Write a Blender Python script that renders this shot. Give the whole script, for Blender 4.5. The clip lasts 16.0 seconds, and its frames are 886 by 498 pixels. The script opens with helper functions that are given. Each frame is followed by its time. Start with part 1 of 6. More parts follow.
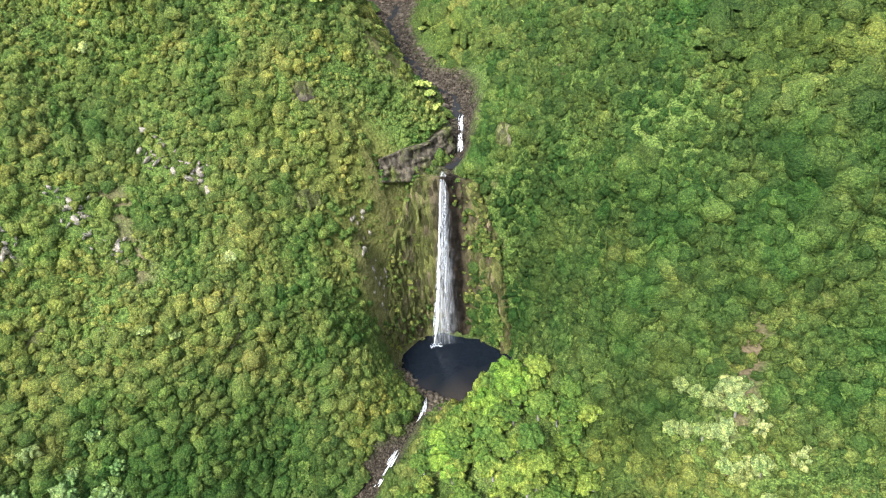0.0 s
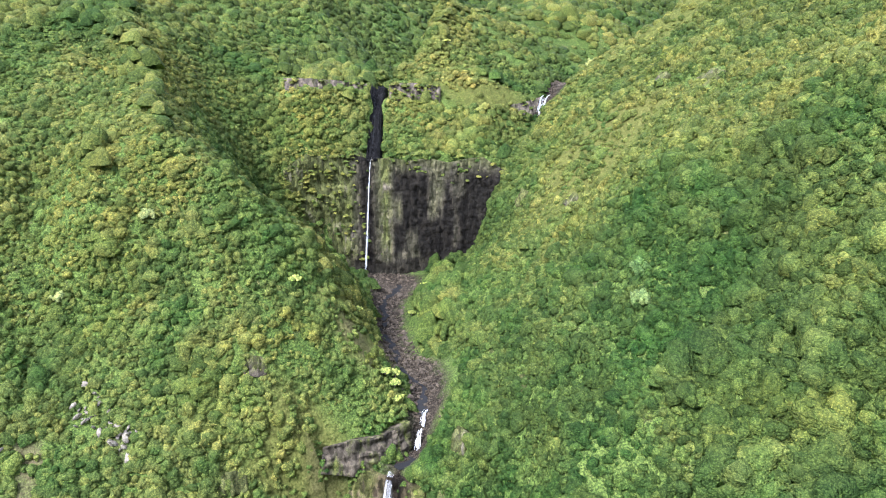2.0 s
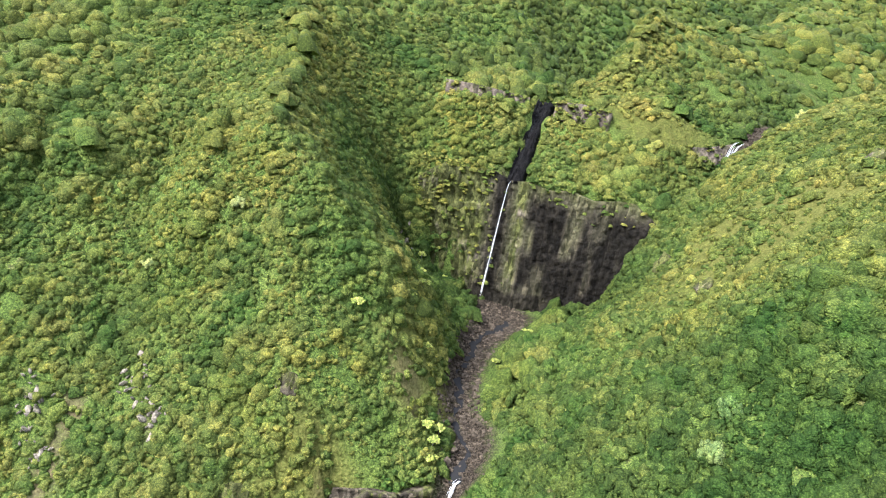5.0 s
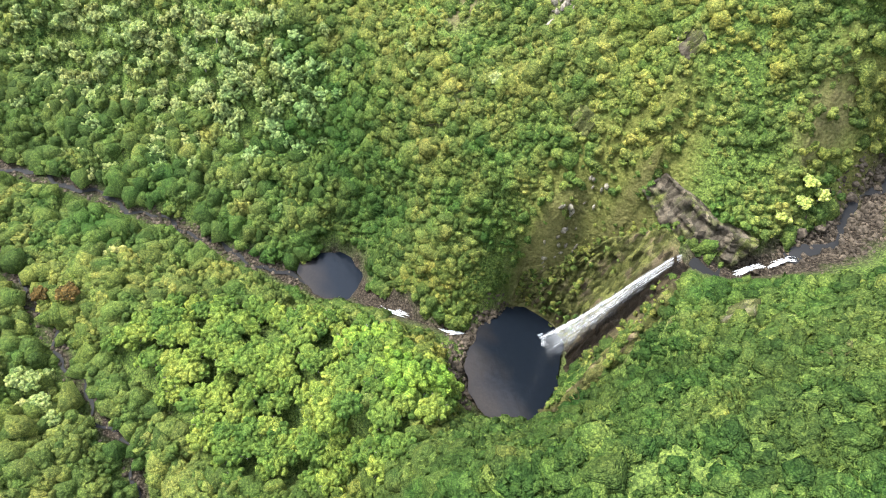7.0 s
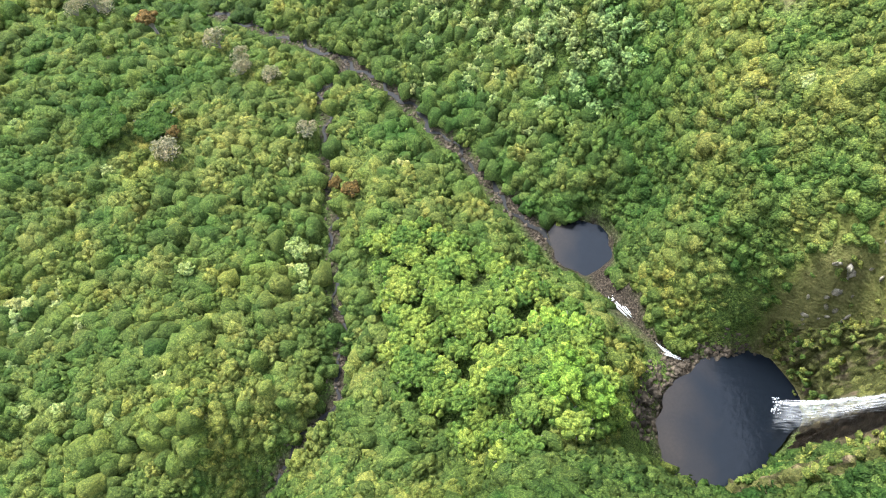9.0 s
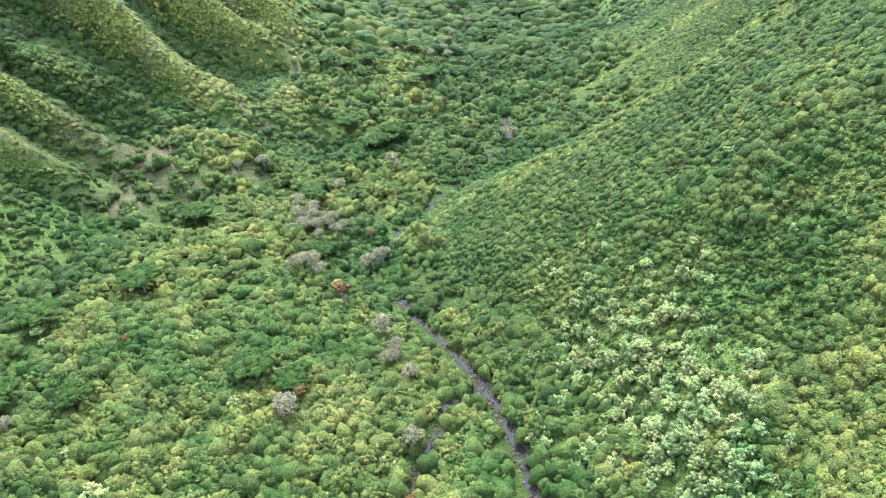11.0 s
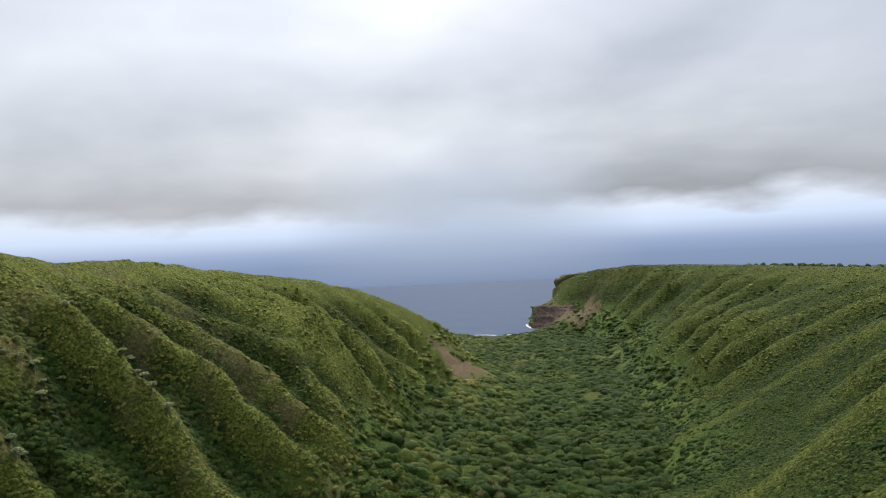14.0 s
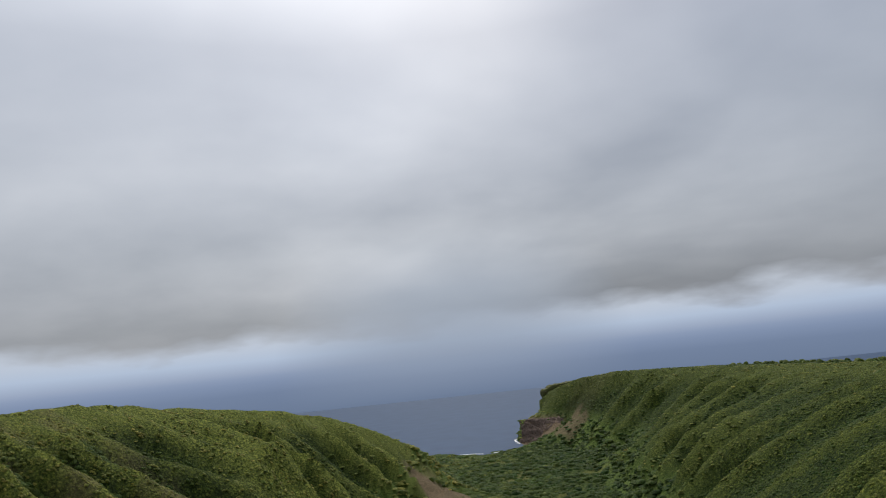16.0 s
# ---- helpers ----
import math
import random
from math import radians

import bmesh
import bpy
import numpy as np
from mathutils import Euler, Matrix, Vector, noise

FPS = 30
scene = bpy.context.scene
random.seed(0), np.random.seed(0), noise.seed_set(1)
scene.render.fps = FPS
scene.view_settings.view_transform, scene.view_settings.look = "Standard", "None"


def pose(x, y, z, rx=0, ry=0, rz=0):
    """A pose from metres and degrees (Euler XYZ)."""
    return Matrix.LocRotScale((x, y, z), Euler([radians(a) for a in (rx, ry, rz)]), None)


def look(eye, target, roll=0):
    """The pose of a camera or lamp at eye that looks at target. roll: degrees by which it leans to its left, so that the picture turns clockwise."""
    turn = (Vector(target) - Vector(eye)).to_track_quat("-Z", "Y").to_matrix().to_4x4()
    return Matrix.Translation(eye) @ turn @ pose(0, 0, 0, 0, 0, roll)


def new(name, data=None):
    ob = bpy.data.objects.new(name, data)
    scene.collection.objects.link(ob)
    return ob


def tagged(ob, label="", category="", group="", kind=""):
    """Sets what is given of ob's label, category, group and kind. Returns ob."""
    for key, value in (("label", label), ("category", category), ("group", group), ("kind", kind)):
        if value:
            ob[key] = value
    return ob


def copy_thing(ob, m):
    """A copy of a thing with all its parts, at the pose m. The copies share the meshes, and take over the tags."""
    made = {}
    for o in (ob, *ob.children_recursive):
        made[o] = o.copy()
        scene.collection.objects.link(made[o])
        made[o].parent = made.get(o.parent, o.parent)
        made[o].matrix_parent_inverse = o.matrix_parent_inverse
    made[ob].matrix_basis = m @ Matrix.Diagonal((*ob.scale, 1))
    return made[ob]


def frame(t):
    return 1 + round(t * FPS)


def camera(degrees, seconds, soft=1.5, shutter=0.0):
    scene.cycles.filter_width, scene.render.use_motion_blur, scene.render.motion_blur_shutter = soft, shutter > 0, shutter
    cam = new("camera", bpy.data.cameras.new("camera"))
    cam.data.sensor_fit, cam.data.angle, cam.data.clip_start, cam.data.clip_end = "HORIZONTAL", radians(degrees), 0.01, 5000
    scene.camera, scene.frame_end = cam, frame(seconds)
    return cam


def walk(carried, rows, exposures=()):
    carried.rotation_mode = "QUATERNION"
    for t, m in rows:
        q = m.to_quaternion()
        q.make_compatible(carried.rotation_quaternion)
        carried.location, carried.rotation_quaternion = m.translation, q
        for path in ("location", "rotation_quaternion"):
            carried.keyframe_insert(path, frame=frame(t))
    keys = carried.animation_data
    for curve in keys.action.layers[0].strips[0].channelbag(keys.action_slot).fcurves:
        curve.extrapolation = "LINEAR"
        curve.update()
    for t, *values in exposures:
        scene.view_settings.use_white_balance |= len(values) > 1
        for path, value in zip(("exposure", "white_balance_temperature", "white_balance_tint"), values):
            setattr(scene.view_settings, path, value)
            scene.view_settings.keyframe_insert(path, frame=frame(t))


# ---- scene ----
cam = camera(67.30, 16.0, 1.05)


def aim(x, y, z, turn, tilt, lean):
    """A camera pose: turn to the left from +y, tilt above the level, lean to its left."""
    return pose(x, y, z, 90 + tilt, 0, turn) @ pose(0, 0, 0, 0, 0, lean)


# seconds, x, y, z, turn, tilt, lean
FLIGHT = [
    (0.0, 108.1, -130.3, 151.4, 37.54, -33.72, -6.09),
    (0.5, 112.2, -123.2, 152.4, 42.62, -32.42, -7.48),
    (1.0, 115.5, -115.5, 153.5, 42.04, -23.80, -1.68),
    (1.5, 118.8, -108.2, 155.1, 41.69, -17.12, -0.70),
    (2.0, 121.4, -100.6, 157.6, 41.64, -12.17, 0.19),
    (2.5, 123.4, -92.2, 160.4, 45.08, -7.32, 0.42),
    (3.0, 126.6, -85.0, 162.1, 44.26, -2.36, 5.46),
    (3.2, 127.7, -82.2, 162.7, 43.94, -2.73, 5.00),
    (5.3, 122.8, -47.7, 173.2, 65.79, -19.17, 10.71),
    (5.5, 121.5, -43.7, 173.7, 68.51, -22.68, 12.88),
    (6.0, 117.8, -33.9, 174.5, 76.76, -31.75, 16.50),
    (6.5, 113.1, -25.5, 173.8, 88.59, -43.94, 17.31),
    (7.0, 107.4, -18.0, 172.2, 100.46, -54.99, 19.66),
    (7.5, 100.3, -10.7, 171.5, 112.68, -64.48, 20.37),
    (8.0, 91.0, -4.5, 172.2, 126.36, -71.98, 9.68),
    (8.2, 87.2, -2.5, 172.3, 141.35, -72.68, -5.07),
    (10.3, 51.7, 1.0, 175.1, 177.94, -46.82, -7.97),
    (10.5, 48.7, 0.1, 175.9, 179.36, -45.22, -8.47),
    (11.0, 41.1, -2.3, 178.0, 179.14, -35.45, -7.14),
    (11.5, 34.2, -5.3, 179.7, 178.85, -28.52, -5.87),
    (12.0, 27.3, -8.1, 180.8, 179.30, -22.13, -5.71),
    (12.5, 20.8, -11.0, 182.4, 180.38, -16.20, -5.11),
    (13.0, 13.8, -14.2, 184.9, 181.72, -10.59, -3.77),
    (13.5, 6.9, -16.9, 187.8, 182.67, -6.12, -3.82),
    (14.0, -0.5, -19.8, 191.2, 184.26, -0.27, -2.56),
    (14.5, -8.5, -22.2, 193.5, 186.85, 3.92, -2.28),
    (15.0, -16.3, -23.9, 195.5, 187.35, 5.51, -2.31),
    (15.5, -24.1, -25.6, 197.7, 185.10, 7.80, -2.59),
    (16.0, -31.7, -27.2, 200.2, 182.46, 9.24, -5.98),
]
walk(cam, [(row[0], aim(*row[1:])) for row in FLIGHT], [(0.0, 2.54, 5900, 10), (1.5, 2.5, 5600, 16), (2.0, 2.66, 5450, 18), (2.5, 2.78, 5400, 18), (3.2, 2.44, 5400, 18), (5.3, 2.70, 5950, 14), (8.2, 2.83, 6050, 10), (10.3, 2.88, 5450, 10), (11.0, 3.1, 5250, 17), (12.0, 3.12, 5200, 23), (12.5, 2.78, 5350, 21), (13.0, 2.12, 5800, 16), (13.6, 1.4, 6350, 12), (14.5, 0.73, 6550, 10), (16.0, 0.46, 6450, 10)])

# ---------------------------------------------------------------- world, sun
SUN_EL, SUN_AZ = radians(46), radians(180)  # height, and turn from +y to the right


def nodes_of(owner):
    owner.use_nodes = True
    tree = owner.node_tree
    tree.nodes.clear()
    return tree


def link(tree, a, b):
    tree.links.new(a, b)


def add(tree, kind, **values):
    """A node with its settings; keys that name an input set that input."""
    n = tree.nodes.new(kind)
    for k, v in values.items():
        if k in n.inputs:
            n.inputs[k].default_value = v
        else:
            setattr(n, k, v)
    return n


def ramp(tree, stops, source=None):
    n = tree.nodes.new("ShaderNodeValToRGB")
    while len(n.color_ramp.elements) < len(stops):
        n.color_ramp.elements.new(0.5)
    for e, (p, c) in zip(n.color_ramp.elements, stops):
        e.position = p
        e.color = (*c, 1) if len(c) == 3 else c
    if source is not None:
        link(tree, source, n.inputs[0])
    return n


def maths(tree, op, a, b=None, clamp=False):
    n = tree.nodes.new("ShaderNodeMath")
    n.operation = op
    n.use_clamp = clamp
    for i, v in enumerate((a, b)):
        if v is None:
            continue
        if isinstance(v, (int, float)):
            n.inputs[i].default_value = v
        else:
            link(tree, v, n.inputs[i])
    return n.outputs[0]


def mix(tree, fac, a, b, blend="MIX"):
    n = tree.nodes.new("ShaderNodeMix")
    n.data_type = "RGBA"
    n.blend_type = blend
    for i, v in ((0, fac), (6, a), (7, b)):
        if isinstance(v, (int, float)):
            n.inputs[i].default_value = v
        elif isinstance(v, tuple):
            n.inputs[i].default_value = (*v, 1)
        else:
            link(tree, v, n.inputs[i])
    return n.outputs[2]


def build_world():
    world = bpy.data.worlds.new("overcast_sky")
    scene.world = world
    t = nodes_of(world)
    out = add(t, "ShaderNodeOutputWorld")
    bg = add(t, "ShaderNodeBackground")
    sky = add(t, "ShaderNodeTexSky")
    sky.sky_type = "NISHITA"
    sky.sun_disc = False
    sky.sun_elevation, sky.sun_rotation = SUN_EL, SUN_AZ
    coord = add(t, "ShaderNodeTexCoord")
    sep = add(t, "ShaderNodeSeparateXYZ")
    link(t, coord.outputs["Generated"], sep.inputs[0])
    up = sep.outputs[2]
    # the cloud sheet hangs level: its pattern is stretched towards the horizon
    flat = maths(t, "ADD", maths(t, "MAXIMUM", up, 0.0), 0.30)
    proj = add(t, "ShaderNodeCombineXYZ")
    link(t, maths(t, "DIVIDE", sep.outputs[0], flat), proj.inputs[0])
    link(t, maths(t, "DIVIDE", sep.outputs[1], flat), proj.inputs[1])
    n1 = add(t, "ShaderNodeTexNoise", Scale=0.8, Detail=4.0, Roughness=0.42, Distortion=0.4)
    n2 = add(t, "ShaderNodeTexNoise", Scale=2.6, Detail=4.0, Roughness=0.5)
    link(t, proj.outputs[0], n1.inputs["Vector"])
    link(t, proj.outputs[0], n2.inputs["Vector"])
    cloud = maths(t, "ADD", maths(t, "MULTIPLY", n1.outputs[0], 0.8), maths(t, "MULTIPLY", n2.outputs[0], 0.2))
    grey = ramp(t, [(0.34, (0.250, 0.261, 0.284)), (0.5, (0.38, 0.389, 0.408)), (0.64, (0.50, 0.504, 0.516))], cloud)
    # thinner and brighter towards the zenith
    thin = ramp(t, [(0.0, (0.60, 0.61, 0.64)), (0.075, (0.66, 0.67, 0.69)), (0.115, (0.92, 0.92, 0.93)), (0.17, (1.0, 1.0, 1.0)), (0.45, (1.0, 1.0, 1.0)), (0.8, (2.6, 2.6, 2.55))], up)
    # below the base of the cloud: a clear strip of sky over the sea, veiled by rain
    strip = ramp(t, [(0.0, (0.10, 0.13, 0.175)), (0.470, (0.106, 0.142, 0.214)), (0.488, (0.126, 0.166, 0.250)), (0.4985, (0.172, 0.220, 0.320)), (0.504, (0.240, 0.288, 0.385)), (0.512, (0.32, 0.385, 0.49)), (0.522, (0.37, 0.415, 0.49)), (0.54, (0.34, 0.36, 0.40)), (1.0, (0.34, 0.36, 0.40))],
                 maths(t, "ADD", maths(t, "MULTIPLY", up, 0.5), 0.5))
    wob = maths(t, "ADD", up, maths(t, "MULTIPLY", maths(t, "SUBTRACT", n2.outputs[0], 0.5), 0.11))
    base = ramp(t, [(0.0, (0, 0, 0)), (0.034, (0, 0, 0)), (0.074, (1, 1, 1))], wob)
    seen = mix(t, base.outputs[0], strip.outputs[0], mix(t, 1.0, grey.outputs[0], thin.outputs[0], "MULTIPLY"))
    # a grey veil of rain over the sea, and a thin bright place in the cloud before the sun
    def towards(x, y, z):
        return maths(t, "ADD", maths(t, "ADD", maths(t, "MULTIPLY", sep.outputs[0], x), maths(t, "MULTIPLY", sep.outputs[1], y)), maths(t, "MULTIPLY", up, z))
    rain = ramp(t, [(0.965, (0, 0, 0)), (0.999, (0.75, 0.75, 0.75))], towards(0.04, -0.999, 0.0))
    low = ramp(t, [(0.47, (0, 0, 0)), (0.50, (1, 1, 1)), (0.55, (1, 1, 1)), (0.60, (0, 0, 0))], maths(t, "ADD", maths(t, "MULTIPLY", up, 0.5), 0.5))
    seen = mix(t, maths(t, "MULTIPLY", rain.outputs[0], low.outputs[0]), seen, (0.205, 0.245, 0.315))
    gleam = ramp(t, [(0.93, (1.0, 1.0, 1.0)), (0.985, (1.03, 1.03, 1.03)), (1.0, (1.16, 1.16, 1.16))], towards(0.15, -0.90, 0.41))
    seen = mix(t, 1.0, seen, gleam.outputs[0], "MULTIPLY")
    # the cloud is thicker and darker towards the west
    west = ramp(t, [(0.22, (0.70, 0.715, 0.745)), (0.46, (1.0, 1.0, 1.0))], maths(t, "ADD", maths(t, "MULTIPLY", sep.outputs[0], 0.5), 0.5))
    seen = mix(t, base.outputs[0], seen, mix(t, 1.0, seen, west.outputs[0], "MULTIPLY"))
    tinted = mix(t, maths(t, "MULTIPLY", up, 0.5, True), seen, mix(t, 1.0, sky.outputs[0], (0.1, 0.1, 0.1), "MULTIPLY"))
    link(t, tinted, bg.inputs[0])
    bg.inputs[1].default_value = 0.98
    link(t, bg.outputs[0], out.inputs[0])


build_world()
sun_data = bpy.data.lights.new("sun", "SUN")
sun_data.energy, sun_data.angle, sun_data.color = 2.15, radians(20), (1.0, 0.96, 0.88)
sun = new("sun", sun_data)
sun.matrix_world = look((math.sin(SUN_AZ) * math.cos(SUN_EL) * 900, math.cos(SUN_AZ) * math.cos(SUN_EL) * 900, math.sin(SUN_EL) * 900), (0, 0, 0))
tagged(sun, "soft sun behind thin cloud", "sun", kind="structure")

# ---------------------------------------------------------------- the lie of the land
SEA = -95.0
# streams, from their heads down
CREEK_UP = [(-88, 88, 86), (-70, 87, 84), (-58, 66, 82), (-41, 51, 78), (-26, 43, 74), (-12, 40, 71), (-5, 34, 67.5), (-1, 27, 59.5), (0, 17, 58.5)]
CREEK_LOW = [(11, -20, -0.5), (13, -32, -3), (12, -44, -8), (10, -54, -15), (8, -66, -18.6), (15, -80, -18.8), (16, -96, -19.6), (17, -125, -21.5), (21, -160, -24), (28, -190, -26), (40, -216, -29),
             (62, -262, -35), (76, -302, -40), (50, -350, -43), (5, -405, -47), (-26, -448, -50), (-30, -510, -52), (-8, -640, -57)]
CREEK_SIDE = [(330, 60, 40), (220, 30, 10), (160, -8, -2), (134, -39, -6), (120, -55, -8), (92, -68, -11), (82, -84, -12.5), (78, -99, -14), (69, -119, -17), (60, -140, -20), (44, -180, -24.5), (28, -190, -26)]
CREEK_FAR = [(-8, -640, -57), (-40, -850, -64), (-90, -1100, -72), (-100, -1400, -80), (-60, -1750, -88), (-30, -2000, -93), (-20, -2080, -95)]
HEAD_W = [(-300, 560, 240), (-225, 330, 192), (-160, 200, 170), (-114, 122, 164), (-109, 114, 162), (-96, 99, 140), (-90, 93, 134)]
HEAD_E = [(-120, 620, 235), (-78, 380, 193), (-66, 250, 179), (-63, 201, 171), (-60, 187, 167.5), (-57, 176, 163.5), (-56, 168.5, 161), (-53, 163, 152), (-50, 150, 142), (-53, 134, 133)]
# crests
SPUR_W = [(-14, 26, 74), (-28, 22, 92), (-44, 16, 114), (-60, 6, 138), (-78, -6, 150), (-125, 14, 172), (-190, 30, 208), (-275, 30, 243)]
CREST_W = [(-440, 470, 312), (-330, 300, 275), (-259, 172, 262), (-266, 118, 262), (-263, 78, 250), (-275, 8, 241), (-300, -80, 235), (-330, -180, 232)]
RIDGE_A = [(76, -314, -38), (42, -322, -32), (-4, -321, -5), (-44, -308, 20), (-81, -300, 46), (-103, -288, 66), (-117, -276, 84), (-170, -255, 122), (-250, -222, 182), (-330, -180, 232)]
RIDGE_B = [(-34, -466, -49), (-88, -488, -34), (-145, -498, -8), (-215, -494, 42), (-268, -478, 96), (-400, -450, 158), (-520, -420, 190)]
RIDGE_C = [(-120, -735, -52), (-195, -753, -25), (-262, -764, 10), (-309, -780, 36), (-384, -755, 87), (-560, -700, 150)]
GULLY_AB = [(-6, -396, -46), (-70, -392, -38), (-140, -388, -8), (-210, -378, 42), (-300, -350, 118)]
GULLY_BC = [(-60, -605, -53), (-130, -612, -44), (-220, -618, -6), (-320, -610, 48), (-430, -590, 108)]
RIM_W = [(-330, -180, 232), (-460, -300, 205), (-560, -500, 180), (-600, -750, 150), (-620, -1070, 128), (-633, -1399, 116), (-541, -1855, 110), (-422, -2088, 108), (-330, -2240, 92), (-282, -2330, 72), (-240, -2414, 46), (-205, -2462, 12)]
SPUR_E = [(60, -50, 0), (70, -34, 3), (78, -20, 12), (84, -8, 44), (93, 2, 68), (104, 40, 112), (108, 90, 180), (108, 150, 208), (90, 200, 224), (46, 235, 231), (-10, 307, 239), (-70, 440, 268)]
SPUR_BASIN = [(46, 235, 233), (24, 216, 226), (4, 200, 215), (-24, 172, 187), (-40, 148, 156), (-44, 124, 128), (-42, 107, 101)]
CREST_N = [(-100, 142, 184), (-122, 172, 213), (-136, 205, 211), (-160, 290, 222), (-192, 390, 266), (-215, 480, 304), (-216, 520, 310), (-220, 640, 312), (-226, 728, 335)]
CREST_E = [(420, -300, 212), (382, -478, 205), (384, -602, 191), (390, -716, 192), (353, -846, 172), (282, -978, 153), (224, -1146, 121), (162, -1255, 77), (93, -1357, 22), (60, -1420, -55)]
# foot of the slopes and shoulders on them
FOOT_W = [(-1, -58, -10), (-10, -64, -8), (-22, -92, -3), (-20, -130, -2), (-8, -190, -16), (12, -236, -23), (40, -285, -33)]
FLANK_W0 = [(-14, 0, 66), (-26, -6, 82), (-36, 0, 97), (-56, -18, 104)]
FLANK_W = [(-11, -12, 42), (-16, -36, 43), (-37, -70, 49), (-50, -100, 38), (-60, -126, 40), (-57, -187, 34), (-48, -260, 28)]
FLANK_W2 = [(-56, -18, 104), (-78, -44, 95), (-66, -66, 78), (-76, -100, 78), (-83, -159, 71), (-93, -215, 83)]
FLANK_W3 = [(-80, -26, 134), (-98, -22, 146)]
FLANK_W4 = [(-110, -52, 134), (-132, -100, 140), (-142, -180, 140)]
GULLY_W = [(-112, -31, 132), (-92, -38, 116), (-84, -44, 102), (-72, -49, 84)]
GULLY_W2 = [(-150, -60, 158), (-118, -66, 128), (-96, -74, 102)]
FLANK_E = [(-19, 88, 109), (26, 62, 110), (46, 28, 91), (66, 2, 77), (76, -6, 52)]
FLANK_E2 = [(42, 91, 149), (74, 56, 114), (68, 30, 99), (88, 20, 92)]
FLANK_E3 = [(21, 21, 64), (32, 26, 76), (50, 10, 60), (60, -6, 44)]
BANK_E = [(31, 34, 86), (10, 46, 84), (-12, 62, 87), (-35, 80, 90), (-46, 95, 90)]
SPUR_NOSE = [(-46, 20, 118), (-55, 36, 112), (-62, 45, 105), (-70, 54, 98), (-68, 65, 88)]
BOWL = [(-116, 54, 116), (-108, 58, 100), (-96, 58, 94), (-86, 61, 90), (-79, 70, 86), (-74, 80, 85)]
FOOT_E = [(240, -160, 20), (222, -285, 1), (228, -388, 10), (182, -500, 22), (127, -569, 2), (118, -800, -20), (62, -1215, -14), (40, -1330, -60)]
SHOULDER_E = [(276, -400, 50), (269, -440, 70), (258, -478, 80), (240, -555, 86), (204, -600, 64), (205, -690, 68), (214, -776, 106), (190, -950, 66)]
SHOULDER_E2 = [(330, -440, 136), (303, -491, 132), (300, -560, 128), (300, -680, 130)]
SHOULDER_W = [(-375, -870, 56), (-378, -967, 60), (-400, -1150, 48), (-420, -1400, 30), (-410, -1600, 18), (-340, -1900, 0)]
SPUR_E2 = [(390, -716, 190), (307, -767, 150), (216, -776, 117), (160, -800, 45), (112, -820, -25)]
PLATEAU = [(-900, -900, 112), (-880, -1300, 104), (-800, -1800, 100), (-640, -2200, 95), (-450, -2440, 80)]
FLANK_SE = [(420, 60, 120), (420, -120, 120), (320, -250, 60)]
MEADOW = [(124, -81, 14), (126, -68, 12), (150, -100, 4), (163, -136, -3), (150, -230, 0), (168, -326, -14)]
FLAT_E = [(88, -155, -8), (97, -178, -9), (112, -230, -14), (114, -300, -24), (120, -350, -26), (110, -450, -34)]
FOOT_FAR = [(-150, -640, -45), (-190, -860, -50), (-215, -1080, -58), (-230, -1300, -62), (-240, -1548, -66), (-250, -1800, -76), (-250, -2010, -84)]
# the two steep amphitheatres: foot and brim of their walls
WALL_FOOT = [(-106, 72, 92), (-93, 87, 86), (-80, 99, 86), (-66, 111, 88), (-52, 118, 92)]
WALL_BRIM = [(-114, 66, 134), (-108, 76, 134), (-102, 86, 134), (-93, 95, 134), (-76, 108, 134), (-62, 120, 134), (-50, 128, 134)]
BENCH = [(-128, 80, 166), (-110, 93, 165), (-96, 118, 158), (-78, 128, 152.5), (-69, 134, 152.5), (-61.5, 144.5, 152.5), (-57.5, 155, 153.5)]
BENCH_TOP = [(-150, 100, 176), (-130, 118, 172), (-100, 140, 176), (-72, 152, 168), (-64, 170, 166)]
FALL_BRIM = [(-13, 6, 64), (-8, 14, 63), (0, 16, 58.5), (9, 18, 60), (18, 16, 58)]
FALL_FOOT = [(-6, -15, 1), (-8, -7, 1), (-7, 3, 1), (0, 9.5, 1), (9, 12, 1), (18, 12, 1), (25, 9, 1)]
SHORE = [(25, 8, 1), (32, 3, 1), (34, -6, 1), (30, -14, 1), (20, -19, 0.6), (8, -19, 0.3), (-2, -17, 1)]
MOUND = [(34, -20, 12), (46, -28, 26), (62, -40, 16)]
MOUND_W = [(24, -34, 6), (30, -50, 2), (48, -66, 5), (56, -90, -4), (48, -120, -8)]
COAST_W = [(-205, -2462, SEA), (-150, -2400, SEA), (-112, -2340, SEA), (-118, -2250, SEA), (-160, -2170, SEA), (-100, -2130, SEA), (-20, -2085, SEA), (60, -2110, SEA), (150, -2190, SEA), (330, -2150, SEA), (520, -1900, SEA), (800, -1500, SEA)]
HEADLAND = [(-132, -2350, -36), (-150, -2270, -30), (-205, -2260, -16), (-262, -2160, -36)]
VILLAGE = [(40, -1430, -80), (60, -1700, -88), (40, -2000, -92)]
SEABED = [(-260, -2600, SEA - 12), (0, -2400, SEA - 12), (200, -2450, SEA - 12), (700, -2200, SEA - 12), (1100, -1600, SEA - 12)]
